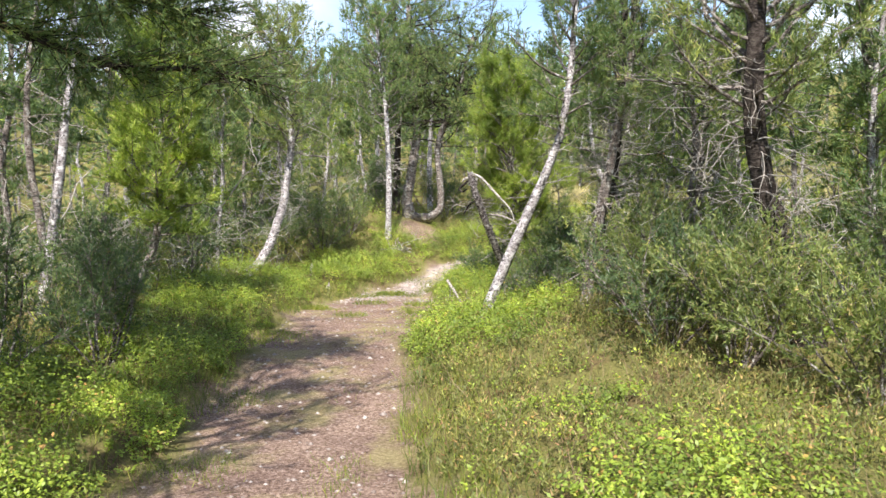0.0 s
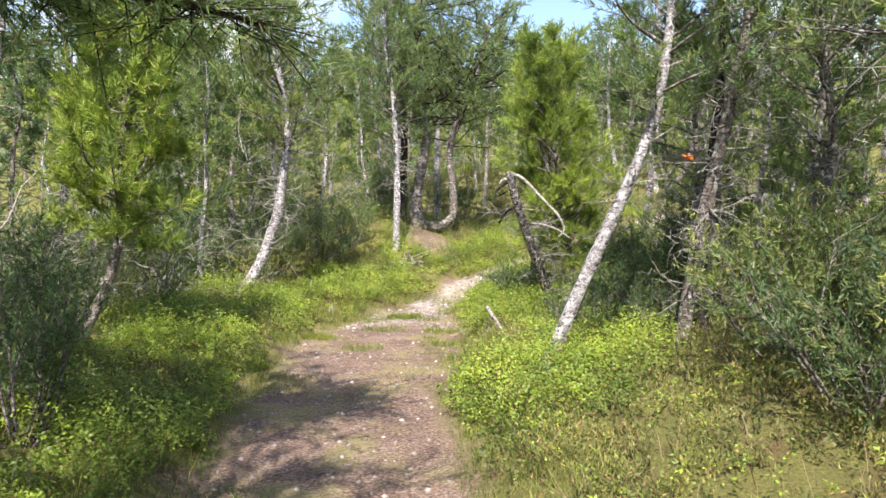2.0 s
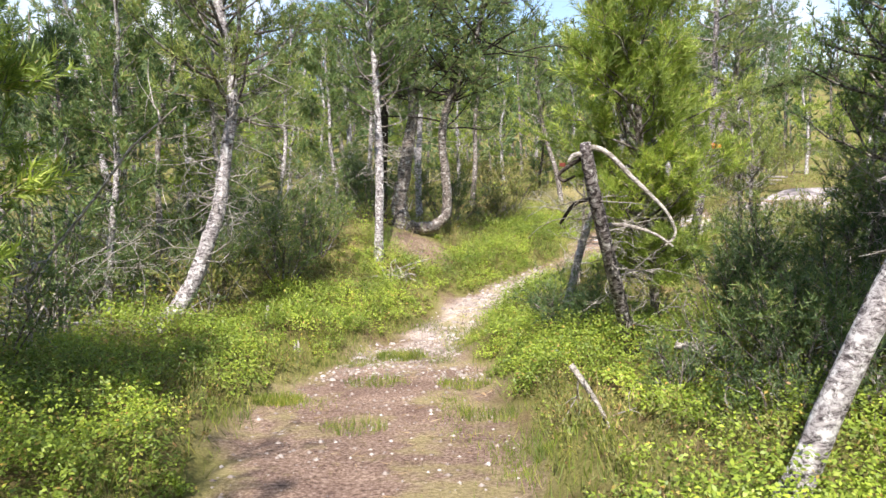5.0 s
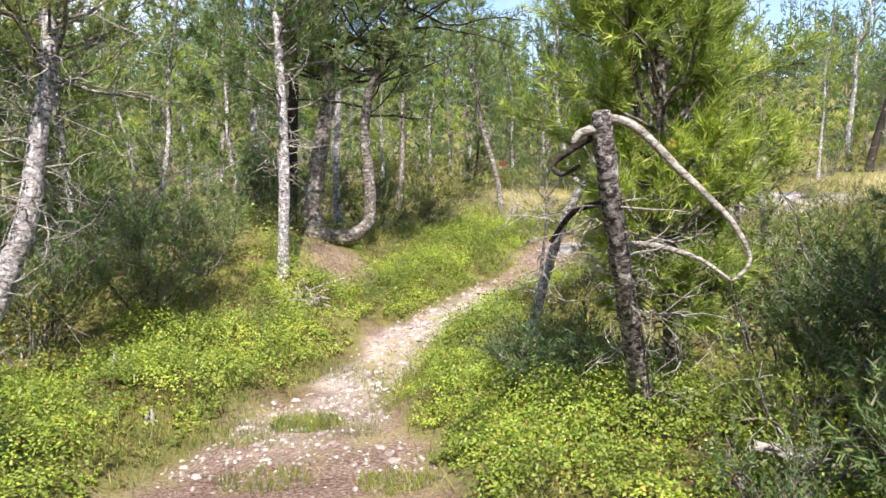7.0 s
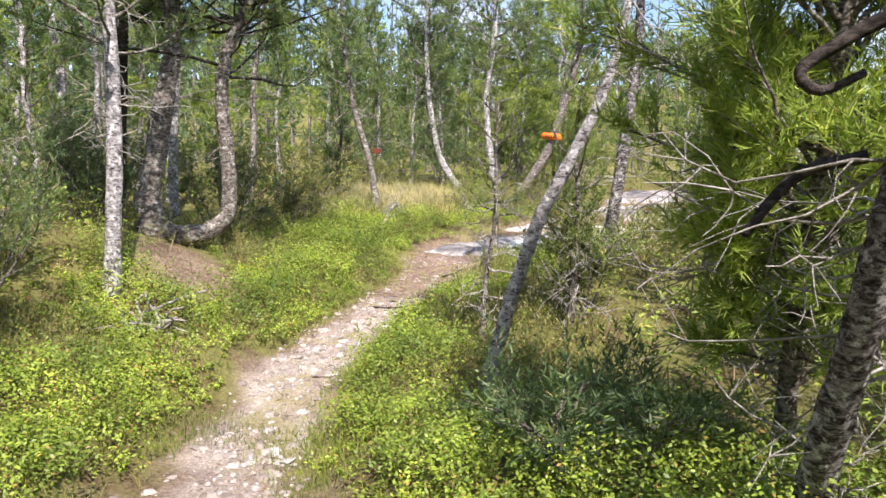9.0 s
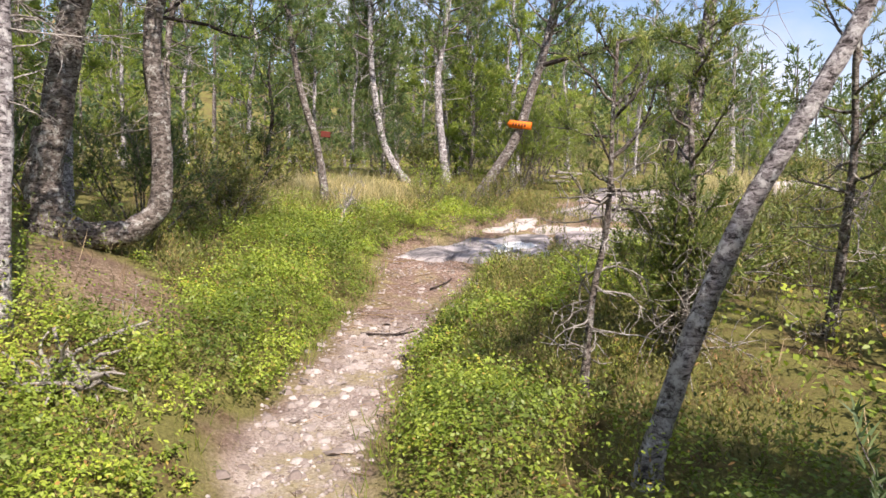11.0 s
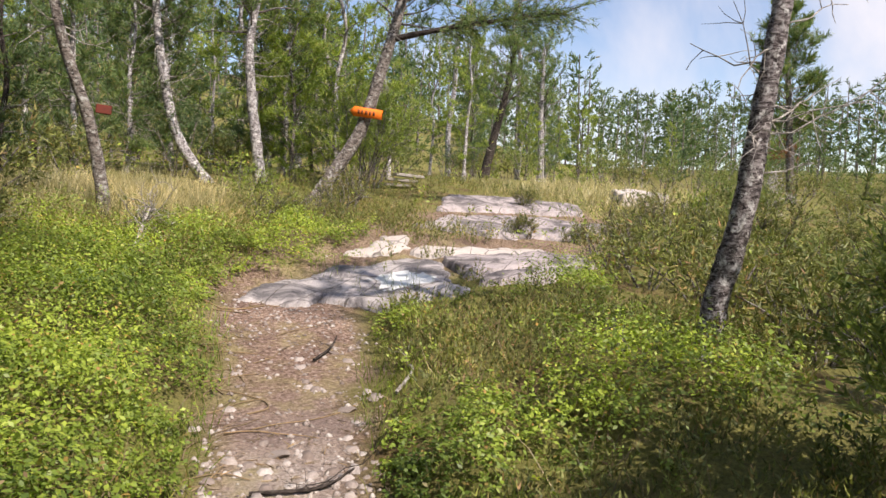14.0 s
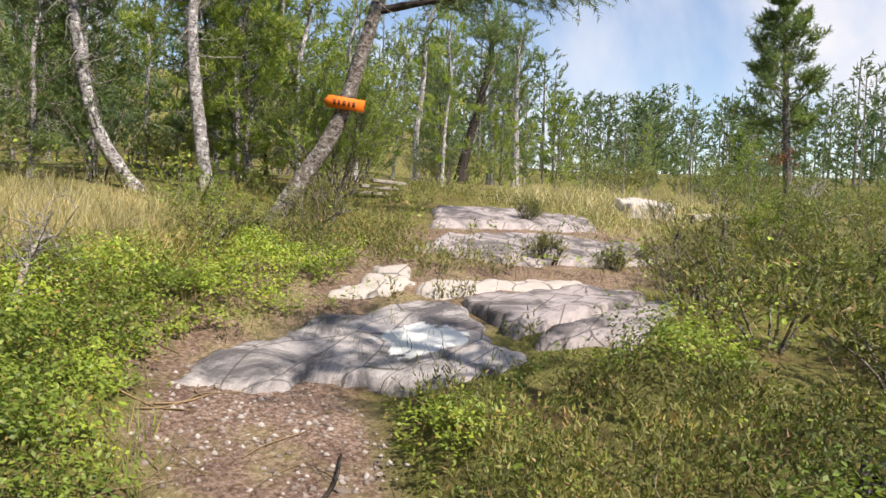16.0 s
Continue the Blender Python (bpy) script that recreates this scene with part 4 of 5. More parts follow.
P0, P1, P2, P3, P4, P5, P6 = KINDS
B0, B1, B2, B3 = BUSHES
plant(-8, -3.4, 1.5, 13, 2.1, [P0, P5, P4, P5, P1, P5], lambda x, y: not (x > -4.6 and y < 12))
plant(-8.5, -2.2, 14.6, 26, 2.0, [P0, P1, P2, P5, P5, P4], lambda x, y: not (x > -3.6 and y > 17.8) and not (x > -2.8 and y > 15.8))
plant(2.6, 9, 2, 15.5, 2.0, [P0, P1, P4, P5, P3, P5], lambda x, y: x > 3.6 and not (y > 8.5 and x < 5.6))
plant(-6, 7.5, 25.5, 31, 2.2, [P0, P2, P4, P6, P1])
plant(7.5, 26, 26.5, 32, 2.4, [P4, P2, P4, P3, P1, P6], lambda x, y: y > 24.8 + 0.12 * x)
plant(9.5, 20, 24.6, 27.5, 1.9, [P3, P4, P3, P3], lambda x, y: y > 25.0 and not (13.5 < x < 17.5 and y < 27.5))
plant(6, 14, 9, 15.5, 2.8, [P3, P1, P5, P4], lambda x, y: y < 14.5)
# never in view: pines added behind the start for enclosure and cast shadows
plant(-8, 8, -7, -1.5, 5.0, [P0, P1, P4], lambda x, y: abs(x) > 2.2)
plant(22, 32, 13, 27, 3.0, [P4, P3, P0, P2], lambda x, y: abs(y - 20.6) > 1.6 or x > 24)
plant(-8.5, -3.0, 4, 14, 1.5, [B0, B2, B2, B1])
plant(-8, -1.2, 14.5, 26, 1.5, [B0, B0, B2, B3], lambda x, y: not (x > -2.4 and y < 18.6))
plant(2.6, 8.5, 2, 16, 1.6, [B0, B1, B2, B1, B3], lambda x, y: x > 3.2 and not (y > 12 and x < 4.2))
plant(-2, 20, 23.4, 30, 1.7, [B0, B2, B1, B3, B3], lambda x, y: y > 24.2 + 0.08 * x or (x < 2.2 and y > 21.5))
plant(8, 24, 13.5, 19.5, 1.7, [B3, B1, B3, B2], lambda x, y: y < 16.5 + 0.12 * (x - 8))
plant(16, 32, 19, 27, 2.0, [B3, B1, B2])
plant(4.6, 11, 15.6, 18.9, 0.95, [B3, B3, B1], lambda x, y: y < 18.2 + 0.12 * (x - 5), 1.8, 0.72)


def low_growth(x, y, height):
    """Past the open heath the wood stays low."""
    far = math.hypot(x - 1, y - 17)
    side = math.degrees(math.atan2(x - 1, y - 17))
    return min(1.0, (0.125 * far - 0.75) / height) if 63 < side < 83 else 1.0


TALL = {id(k): h for k, h in zip(KINDS, (5.6, 4.2, 6.4, 3.2, 5.0, 4.6, 5.4))}
plant(-5.6, -2.4, 11.8, 19, 1.35, [B4, B5], lambda x, y: not (x > -3.6 and y < 14.6) and not (x > -2.6 and y > 17), 1.2)
plant(-6, -4.2, 5, 11.5, 1.6, [B4, B5])
plant(2.3, 5.2, 7.6, 13, 1.4, [B4, B5], lambda x, y: x > 2.2 + 0.1 * (y - 7), 1.4)
for x, y, kind, size in ((-3.5, 15.2, P6, 0.85), (-2.7, 16.2, P6, 0.8), (-4.5, 14.6, P6, 1.0), (-2.4, 17.6, P6, 0.85), (-3.6, 17.0, P6, 1.05), (-4.9, 16.4, P6, 1.05), (-2.1, 20.6, P6, 1.0), (-3.2, 19.6, P6, 1.1),
                         (2.9, 11.6, P6, 0.65), (3.9, 11.2, P6, 0.9), (3.0, 10.2, P6, 0.8), (4.6, 12.8, P4, 0.9), (2.6, 11.6, B0, 0.9), (3.6, 9.0, P6, 0.9), (4.4, 7.6, P6, 0.95), (2.0, 11.2, B0, 0.7), (1.9, 12.0, B2, 0.7),
                         # the next three are unseen pines, added to shade the undergrowth on the left
                         (-3.3, 0.0, P6, 1.1), (-4.2, 1.2, P6, 1.05), (-3.9, 2.8, P6, 0.9), (-0.4, 22.8, P2, 1.15), (1.0, 24.2, P0, 1.2), (-1.8, 22.4, P2, 1.1), (6.9, 24.6, P3, 1.1), (8.4, 25.2, P4, 1.0), (5.7, 26.0, P6, 1.0), (3.9, 25.2, P6, 0.9), (7.7, 25.8, P6, 1.0)):
    WOOD.append((x, y, kind, size))
for x, y, kind, size in WOOD:
    if id(kind) in TALL:
        size = min(size, max(0.3, low_growth(x, y, TALL[id(kind)])))
    m = pose(x, y, float(ground(x, y)) - 0.03, g.uniform(-5, 5), g.uniform(-5, 5), g.uniform(0, 360)) @ Matrix.Scale(size, 4)
    if (id(kind) in TALL or kind in (B4, B5)) and off_trail(x, y) < (2.6 if 14 < y < 18 else 2.05):
        continue   # no boughs across the trail
    put(kind, m)


def far_woods():
    """The wood all round, past the trees that can be told apart."""
    rng = np.random.default_rng(9)
    wood, green = Shape(), Shape()
    n = 1500
    w, r = rng.uniform(0, 2 * np.pi, n), 17 + 42 * rng.uniform(0, 1, n) ** 0.8
    x, y = 3 + r * np.cos(w), 16 + r * np.sin(w)
    # the open heath reaches further towards the sun's far side
    keep = (np.hypot(x - 14, y - 20) > 17) & (off_trail(x, y) > 7)
    at, way, rough_at, rough_way = [], [], [], []
    for a, b in zip(x[keep], y[keep]):
        h = rng.uniform(3.0, 6.5)
        h = h * low_growth(a, b, h)
        z = float(ground(a, b))
        tube(wood, [(a, b, z - 0.1), (a + rng.normal() * 0.2, b, z + h)], [0.016 * h, 0.005 * h], 3)
        ahead = -45 < math.degrees(math.atan2(a - 3, b - 16)) < 100
        k = 46 if ahead else 12
        f = rng.uniform(0.05, 1, k)
        q = rng.uniform(0, 6.28, k)
        rad = (1.5 - 1.2 * f) * rng.uniform(0.2, 1, k)
        (at if ahead else rough_at).append(np.stack([a + rad * np.cos(q), b + rad * np.sin(q), z + h * f], -1))
        (way if ahead else rough_way).append(np.stack([np.cos(q), np.sin(q), 0.7 + 0 * q], -1))
    needles(green, np.concatenate(at), np.concatenate(way), 9, 0.45, 0.3, 0.08, rng)
    needles(green, np.concatenate(rough_at), np.concatenate(rough_way), 5, 0.45, 0.5, 0.15, rng)
    root = tagged(part("far_woods", green, NEEDLES_DARK), "dense green pine wood in the distance", "forest", kind="stuff")
    tagged(part("far_trunks", wood, BARK_BROWN, root), kind="stuff")


far_woods()

# ---- shrubs ----
rng = np.random.default_rng(31)
for x, y, r, h, leaf, label in (
        (1.95, 7.0, 0.9, 1.05, NEEDLES_OLIVE, "yellow-green juniper shrub beside the trail"),
        (2.2, 5.5, 0.9, 0.85, NEEDLES_OLIVE, "loose olive-green juniper shrub"),
        (2.7, 4.5, 0.9, 0.75, NEEDLES_OLIVE, "loose olive-green juniper shrub"),
        (2.4, 6.4, 0.7, 0.9, NEEDLES, "low green conifer shrub"),
        # low dark bushes; their dark needles also supply the shade right of the trail
        (1.85, 6.1, 0.75, 0.9, NEEDLES_DARK, "low dark green shrub in the undergrowth"),
        (2.3, 6.9, 0.6, 0.6, NEEDLES_DARK, "low dark green shrub in the undergrowth"),
        (1.55, 9.2, 0.5, 0.5, NEEDLES_DARK, "low dark green shrub in the undergrowth"),
        (1.1, 9.5, 0.45, 0.42, NEEDLES_DARK, "low dark green shrub in the undergrowth"),
        (0.95, 10.5, 0.4, 0.36, NEEDLES_DARK, "low dark green shrub in the undergrowth"),
        (1.75, 10.3, 0.6, 0.7, NEEDLES_DARK, "low dark green shrub in the undergrowth"),
        (1.8, 11.3, 0.6, 0.8, NEEDLES_DARK, "low dark green shrub in the undergrowth"),
        (3.6, 5.8, 0.9, 1.3, NEEDLES, "dense green conifer shrub"),
        (1.5, 9.9, 0.55, 0.7, NEEDLES, "low green conifer shrub"),
        (1.35, 10.8, 0.45, 0.55, NEEDLES_LIGHT, "low bright young pine shrub"),
        (0.75, 12.9, 0.6, 0.65, NEEDLES_DARK, "low dark green shrub beside the trail"),
        (2.4, 10.8, 0.9, 1.3, NEEDLES_DARK, "dense dark conifer shrub"),
        (2.8, 13.6, 0.7, 0.9, NEEDLES_OLIVE, "loose olive-green conifer shrub"),
        (4.1, 14.6, 0.7, 0.8, NEEDLES_OLIVE, "loose olive-green conifer shrub"),
        (2.5, 15.6, 0.6, 0.9, NEEDLES_OLIVE, "thin yellowish conifer shrub"),
        # shade left of the trail is deepened by giving these three darker needles
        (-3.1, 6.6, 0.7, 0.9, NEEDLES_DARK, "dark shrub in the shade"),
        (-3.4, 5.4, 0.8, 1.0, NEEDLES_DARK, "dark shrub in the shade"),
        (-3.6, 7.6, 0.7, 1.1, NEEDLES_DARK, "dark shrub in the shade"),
        (-2.6, 15.8, 0.8, 1.0, NEEDLES, "dark twiggy conifer thicket on the bank"),
        (-3.3, 15.0, 0.9, 1.0, NEEDLES, "dark twiggy conifer thicket on the bank"),
        (-2.2, 16.9, 0.7, 1.0, NEEDLES, "dark twiggy conifer thicket on the bank"),
        (-1.6, 20.2, 0.9, 1.3, NEEDLES_DARK, "dark shrub behind the forked pine"),
        (0.1, 20.6, 0.8, 1.2, NEEDLES_DARK, "dark shrub behind the forked pine"),
        (1.2, 21.4, 0.7, 0.6, HEATHER, "low brown heather bush on the bank"),
        (4.9, 22.85, 0.45, 0.5, NEEDLES_LIGHT, "bright green dwarf pine on the bank"),
        (4.4, 22.05, 0.45, 0.36, HEATHER, "brown-green heather bush beside the rock"),
        (4.9, 22.0, 0.4, 0.35, HEATHER, "brown-green heather bush beside the rock"),
        (5.9, 22.3, 0.45, 0.45, HEATHER, "brown-green heather bush beside the rock"),
        (7.2, 23.4, 0.9, 1.4, NEEDLES_LIGHT, "light green young pine shrub"),
        (8.1, 24.0, 1.0, 1.8, NEEDLES_LIGHT, "light green young pine shrub"),
        (6.2, 18.7, 0.4, 0.45, HEATHER, "dark heather bush on the rock's edge"),
        (6.9, 19.0, 0.5, 0.6, HEATHER, "dark heather bush on the rock's edge"),
        (8.0, 18.9, 0.7, 0.75, HEATHER, "dark heather bush on the heath"),
        (9.3, 19.0, 0.6, 0.65, BILBERRY, "bright green low bush on the heath"),
        (7.4, 17.8, 0.7, 0.7, HEATHER, "dark heather bush on the heath"),
        (10.8, 18.8, 0.8, 0.8, NEEDLES_OLIVE, "olive-green shrub on the heath"),
        (7.3, 20.55, 0.22, 0.22, HEATHER, "small heather tuft on the rock"),
        (8.7, 20.0, 0.18, 0.2, HEATHER, "small heather tuft on the rock"),
        (9.4, 21.9, 0.3, 0.25, HEATHER, "small heather tuft on the rock"),
        (7.9, 20.1, 0.2, 0.15, HEATHER, "small heather tuft on the rock"),
        (12.5, 21.2, 0.3, 0.3, HEATHER, "small heather tuft on the heath")):
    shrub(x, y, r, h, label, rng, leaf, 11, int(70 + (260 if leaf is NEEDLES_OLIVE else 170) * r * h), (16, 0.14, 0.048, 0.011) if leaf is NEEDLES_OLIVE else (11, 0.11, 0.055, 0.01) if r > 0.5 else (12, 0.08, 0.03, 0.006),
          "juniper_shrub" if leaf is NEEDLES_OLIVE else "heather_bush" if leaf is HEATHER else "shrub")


# ---- ground cover ----
def scatter(n, x0, x1, y0, y1, rng, keep):
    x, y = rng.uniform(x0, x1, n), rng.uniform(y0, y1, n)
    k = keep(x, y) > rng.uniform(0, 1, n)
    return x[k], y[k]


def on_rock(x, y):
    """One at a slab's edge, and one more for each metre away from it."""
    out = np.full(np.shape(x), 9.0)
    close = (x > 2) & (x < 15) & (y > 17.8) & (y < 23.8)
    for corners, *_ in SLABS:
        out[close] = np.minimum(out[close], 1 - inside(corners, x[close], y[close]))
    return out


def patch(x, y):
    """Where bilberry stands in mounds, and where heather and litter take over."""
    # the dip at (1.25, 10.5) swaps in darker heather in place of shade
    return 0.55 * vnoise(x, y, 1.0, 21) + 0.33 * vnoise(x, y, 2.4, 22) + 0.12 * vnoise(x, y, 0.3, 23) + 0.09 * smooth(7, 10, y) - 0.13 * smooth(11, 7, y) * (x > -1) - 0.2 * smooth(15.5, 17, y) * (x > 1.6 + 0.9 * (y - 18)) - 0.24 * np.exp(-((x - 1.25) / 0.8) ** 2 - ((y - 10.5) / 1.5) ** 2) - 0.3 * np.exp(-((x - 0.4) / 0.8) ** 2 - ((y - 19.5) / 0.9) ** 2) - 0.17 * np.exp(-((x - 1.6) / 1.0) ** 2 - ((y - 5.6) / 1.3) ** 2) + 0.22 * np.exp(-((x - 2.3) / 0.9) ** 2 - ((y - 17.3) / 0.6) ** 2)


def bilberry_share(x, y):
    d = off_trail(x, y) + 0.35 * (vnoise(x, y, 0.5, 8) - 0.5)
    lush = 0.05 + 0.95 * smooth(0.42, 0.5, patch(x, y))
    return smooth(0.02, 0.2, d) * lush * (on_rock(x, y) > 1.12) * smooth(0.7, 1.1, np.hypot((x + 0.65) / 0.75, (y - 18.1) / 0.8)) * smooth(0.6, 1.1, np.hypot((x - 3.4) / 1.5, (y - 22.9) / 1.15))


def mound(x, y):
    """Height share of the low growth: rounded clumps with gaps between."""
    return 0.55 * vnoise(x, y, 0.42, 12) + 0.3 * vnoise(x, y, 0.17, 14) + 0.15 * smooth(0.35, 0.75, patch(x, y))


def leaves(x, y, size, tall, name, label, rng, each=19, stems=4, spread=0.5):
    """Bilberry plants: a few thin stems fan out from one foot, each set with small leaves."""
    n = len(x)
    high = tall * (0.25 + 1.25 * smooth(0.3, 0.75, mound(x, y))) * (0.4 + 0.6 * smooth(0.0, 0.5, off_trail(x, y))) * rng.uniform(0.75, 1.2, n)
    foot = np.stack([x, y, ground(x, y)], -1)
    lean = rng.normal(size=(n, stems, 3)) * [spread, spread, 0]
    lean[:, :, 2] = 1
    pick = rng.integers(0, stems, (n, each))
    f = rng.uniform(0.15, 1, (n, each, 1)) ** 0.45
    way = np.take_along_axis(lean, pick[:, :, None], 1)
    p = foot[:, None] + way * f * high[:, None, None] + rng.normal(size=(n, each, 3)) * size * 0.9
    out = way * [1, 1, 0.2]
    up = rng.normal(size=p.shape) * 0.42 + out * 0.5 + [0, -0.1, 0.85]
    p, up = p.reshape(-1, 3), up.reshape(-1, 3)
    up /= np.linalg.norm(up, axis=1, keepdims=True)
    a = np.cross(up, rng.normal(size=p.shape))
    a /= np.linalg.norm(a, axis=1, keepdims=True)
    b = np.cross(up, a)
    s = (size * rng.uniform(0.65, 1.25, len(p)))[:, None]
    v = np.stack([p - a * s, p + b * s * 0.55 + up * s * 0.15, p + a * s, p - b * s * 0.55 + up * s * 0.15], 1).reshape(-1, 3)
    sh = Shape()
    sh.add(v, quads=np.arange(len(v)).reshape(-1, 4))
    tagged(part(name, sh, BILBERRY), label, "undergrowth", kind="stuff")


def heather(x, y, tall, name, label, rng, stems=5, each=9, size=0.034, width=0.010):
    """Heather plants: wiry stems that fan out of one foot, brushed with short leaves."""
    n = len(x)
    high = tall * (1 + 0.45 * smooth(15, 17, y)) * rng.uniform(0.6, 1.25, n) * (0.5 + 0.8 * smooth(0.3, 0.7, mound(x, y))) * (0.4 + 0.6 * smooth(0.0, 0.4, off_trail(x, y)))
    foot = np.repeat(np.stack([x, y, ground(x, y)], -1), stems, 0) + rng.normal(size=(n * stems, 3)) * [0.02, 0.02, 0]
    way = rng.normal(size=(n * stems, 3)) * [0.42, 0.42, 0] + [0, 0, 1]
    h = np.repeat(high, stems) * rng.uniform(0.6, 1.1, n * stems)
    sh = Shape()
    for low, top in ((0.15, 0.55), (0.5, 1.0)):
        needles(sh, foot + way * (h * low)[:, None], way, each // 2 + 1, float(np.mean(h)) * (top - low), size, width, rng, (0.25, 0.9))
    tagged(part(name, sh, HEATHER), label, "undergrowth", kind="stuff")


def blades(x, y, tall, width, mat, name, label, rng, category="grass", bend=0.35):
    n = len(x)
    p = np.stack([x, y, ground(x, y) - 0.01], -1)
    w = rng.uniform(0, 2 * np.pi, n)
    h = tall * rng.uniform(0.5, 1.2, n)
    side = np.stack([np.cos(w), np.sin(w), 0 * w], -1) * width / 2
    lean = rng.normal(size=(n, 3)) * bend
    lean[:, 2] = 1
    mid = p + lean * (h * 0.55)[:, None]
    tip = mid + (lean + rng.normal(size=(n, 3)) * bend * 0.8) * (h * 0.45)[:, None]
    v = np.stack([p - side, p + side, mid + side * 0.7, mid - side * 0.7, tip], 1).reshape(-1, 3)
    k = np.arange(n)[:, None] * 5
    sh = Shape()
    sh.add(v, tris=k + [[3, 2, 4]], quads=k + [[0, 1, 2, 3]])
    tagged(part(name, sh, mat), label, category, kind="stuff")


rng = np.random.default_rng(41)
near = lambda x, y: bilberry_share(x, y) * (off_trail(x, y) < 1.9) * (0.2 + 0.8 * smooth(0.3, 0.45, mound(x, y)))
x, y = scatter(84000, -4.2, 5.5, 1.5, 22.8, rng, near)
leaves(x, y, 0.0135, 0.25, "bilberry_undergrowth", "bright green knee-low bilberry leaves beside the trail", rng)
far = lambda x, y: bilberry_share(x, y) * (off_trail(x, y) > 1.8) * np.where(off_trail(x, y) < 6, 1, 0.5)
x, y = scatter(11000, -10, 16, 0, 27, rng, far)
leaves(x, y, 0.026, 0.33, "bilberry_undergrowth", "green bilberry leaves on the forest floor", rng, 11)
share = lambda x, y: smooth(0.05, 0.3, off_trail(x, y)) * (0.07 + 0.93 * smooth(0.51, 0.44, patch(x, y))) * (on_rock(x, y) > 1.04) * np.where(off_trail(x, y) < 3, 0.75 + 0.25 * smooth(14, 16, y), 0.35)
x, y = scatter(30000, -4.5, 11, 1.5, 24.5, rng, share)
heather(x, y, 0.27, "heather_undergrowth", "brown-green heather sprigs among the bilberry", rng)
share = lambda x, y: smooth(-0.12, 0.05, off_trail(x, y)) * smooth(0.9, 0.2, off_trail(x, y)) * (0.25 + smooth(0.4, 0.7, vnoise(x, y, 0.8, 15)))
x, y = scatter(110000, -4.5, 5.5, 1.5, 22, rng, share)
blades(x, y, 0.15, 0.006, GRASS, "grass", "thin green grass along the trail's edge", rng)
share = lambda x, y: smooth(-0.7, -0.2, off_trail(x, y)) * smooth(0.2, 0, off_trail(x, y)) * smooth(0.5, 0.72, vnoise(x, y, 0.9, 16)) * (y < 15.5)
x, y = scatter(120000, -2.6, 0.6, 2, 15.5, rng, share)
blades(x, y, 0.06, 0.005, GRASS, "short_grass", "short trodden grass on the trail", rng)
share = lambda x, y: smooth(1.0, 0.55, np.hypot((x - 3.4) / 1.6, (y - 22.9) / 1.25)) + 0.04 * smooth(1.0, 0.6, np.hypot((x - 13) / 4.0, (y - 22) / 2.2)) * (on_rock(x, y) > 1)
x, y = scatter(300000, 2, 17, 19.5, 24.6, rng, share)
blades(x, y, 0.32, 0.009, STRAW, "dry_grass", "straw-coloured dry grass on the bank", rng, bend=0.5)
share = lambda x, y: smooth(0.1, 0.5, off_trail(x, y)) * 0.5 * (on_rock(x, y) > 1.05)
x, y = scatter(26000, -4.5, 8, 1.5, 23, rng, share)
blades(x, y, 0.24, 0.005, TWIGS, "dead_stems", "thin brown dead stems in the undergrowth", rng, "undergrowth", 0.6)


# ---- small things ----
def sign():
    """An arrow-ended board nailed to the leaning pine."""
    s = Shape()
    half, high, thick = 0.215, 0.064, 0.011
    outline = [(-half, 0.0), (-half + 0.05, -high), (half, -high * 0.95), (half - 0.012, 0.004), (half, high), (-half + 0.05, high * 0.97)]
    n = len(outline)
    v = [(a, -thick, b) for a, b in outline] + [(a, thick, b) for a, b in outline]
    s.add(v, tris=[(0, 1, 5), (6, 11, 7)], quads=[(1, 2, 4, 5), (7, 11, 10, 8), *[(k, k + n, (k + 1) % n + n, (k + 1) % n) for k in range(n)]])
    s.add(np.zeros((0, 3)), tris=np.array([(2, 3, 4), (8, 10, 9)]) - s.n)
    board = tagged(part("trail_sign", s, ORANGE), "orange arrow-shaped wooden trail sign on a pine", "sign")
    for k, (a, w) in enumerate(((-0.10, 0.03), (-0.055, 0.025), (0.0, 0.035), (0.05, 0.025), (0.1, 0.03))):
        b = Shape()
        v = [(a + i * w, -thick - 0.003 + j * 0.002, h * 0.027) for j in (0, 1) for i, h in ((-0.5, -1), (0.5, -1), (0.5, 1), (-0.5, 1))]
        b.add(v, quads=[(0, 1, 2, 3), (4, 7, 6, 5), (0, 4, 5, 1), (1, 5, 6, 2), (2, 6, 7, 3), (3, 7, 4, 0)])
        part("lettering", b, LETTER, board, "illegible dark lettering")
    board.matrix_world = pose(6.5, 22.55, 2.58, 0, 7, -46)
    return board


def board(name, size, at, turn, mat, label, category):
    b = bmesh.new()
    bmesh.ops.create_cube(b, size=1, matrix=Matrix.Diagonal((*size, 1)))
    bmesh.ops.bevel(b, geom=b.edges[:], offset=min(size) * 0.2, segments=1, affect="EDGES")
    me = bpy.data.meshes.new(name)
    b.to_mesh(me)
    b.free()
    me.materials.append(mat)
    ob = tagged(new(name, me), label, category)
    ob.matrix_world = pose(*at, *turn)
    return ob


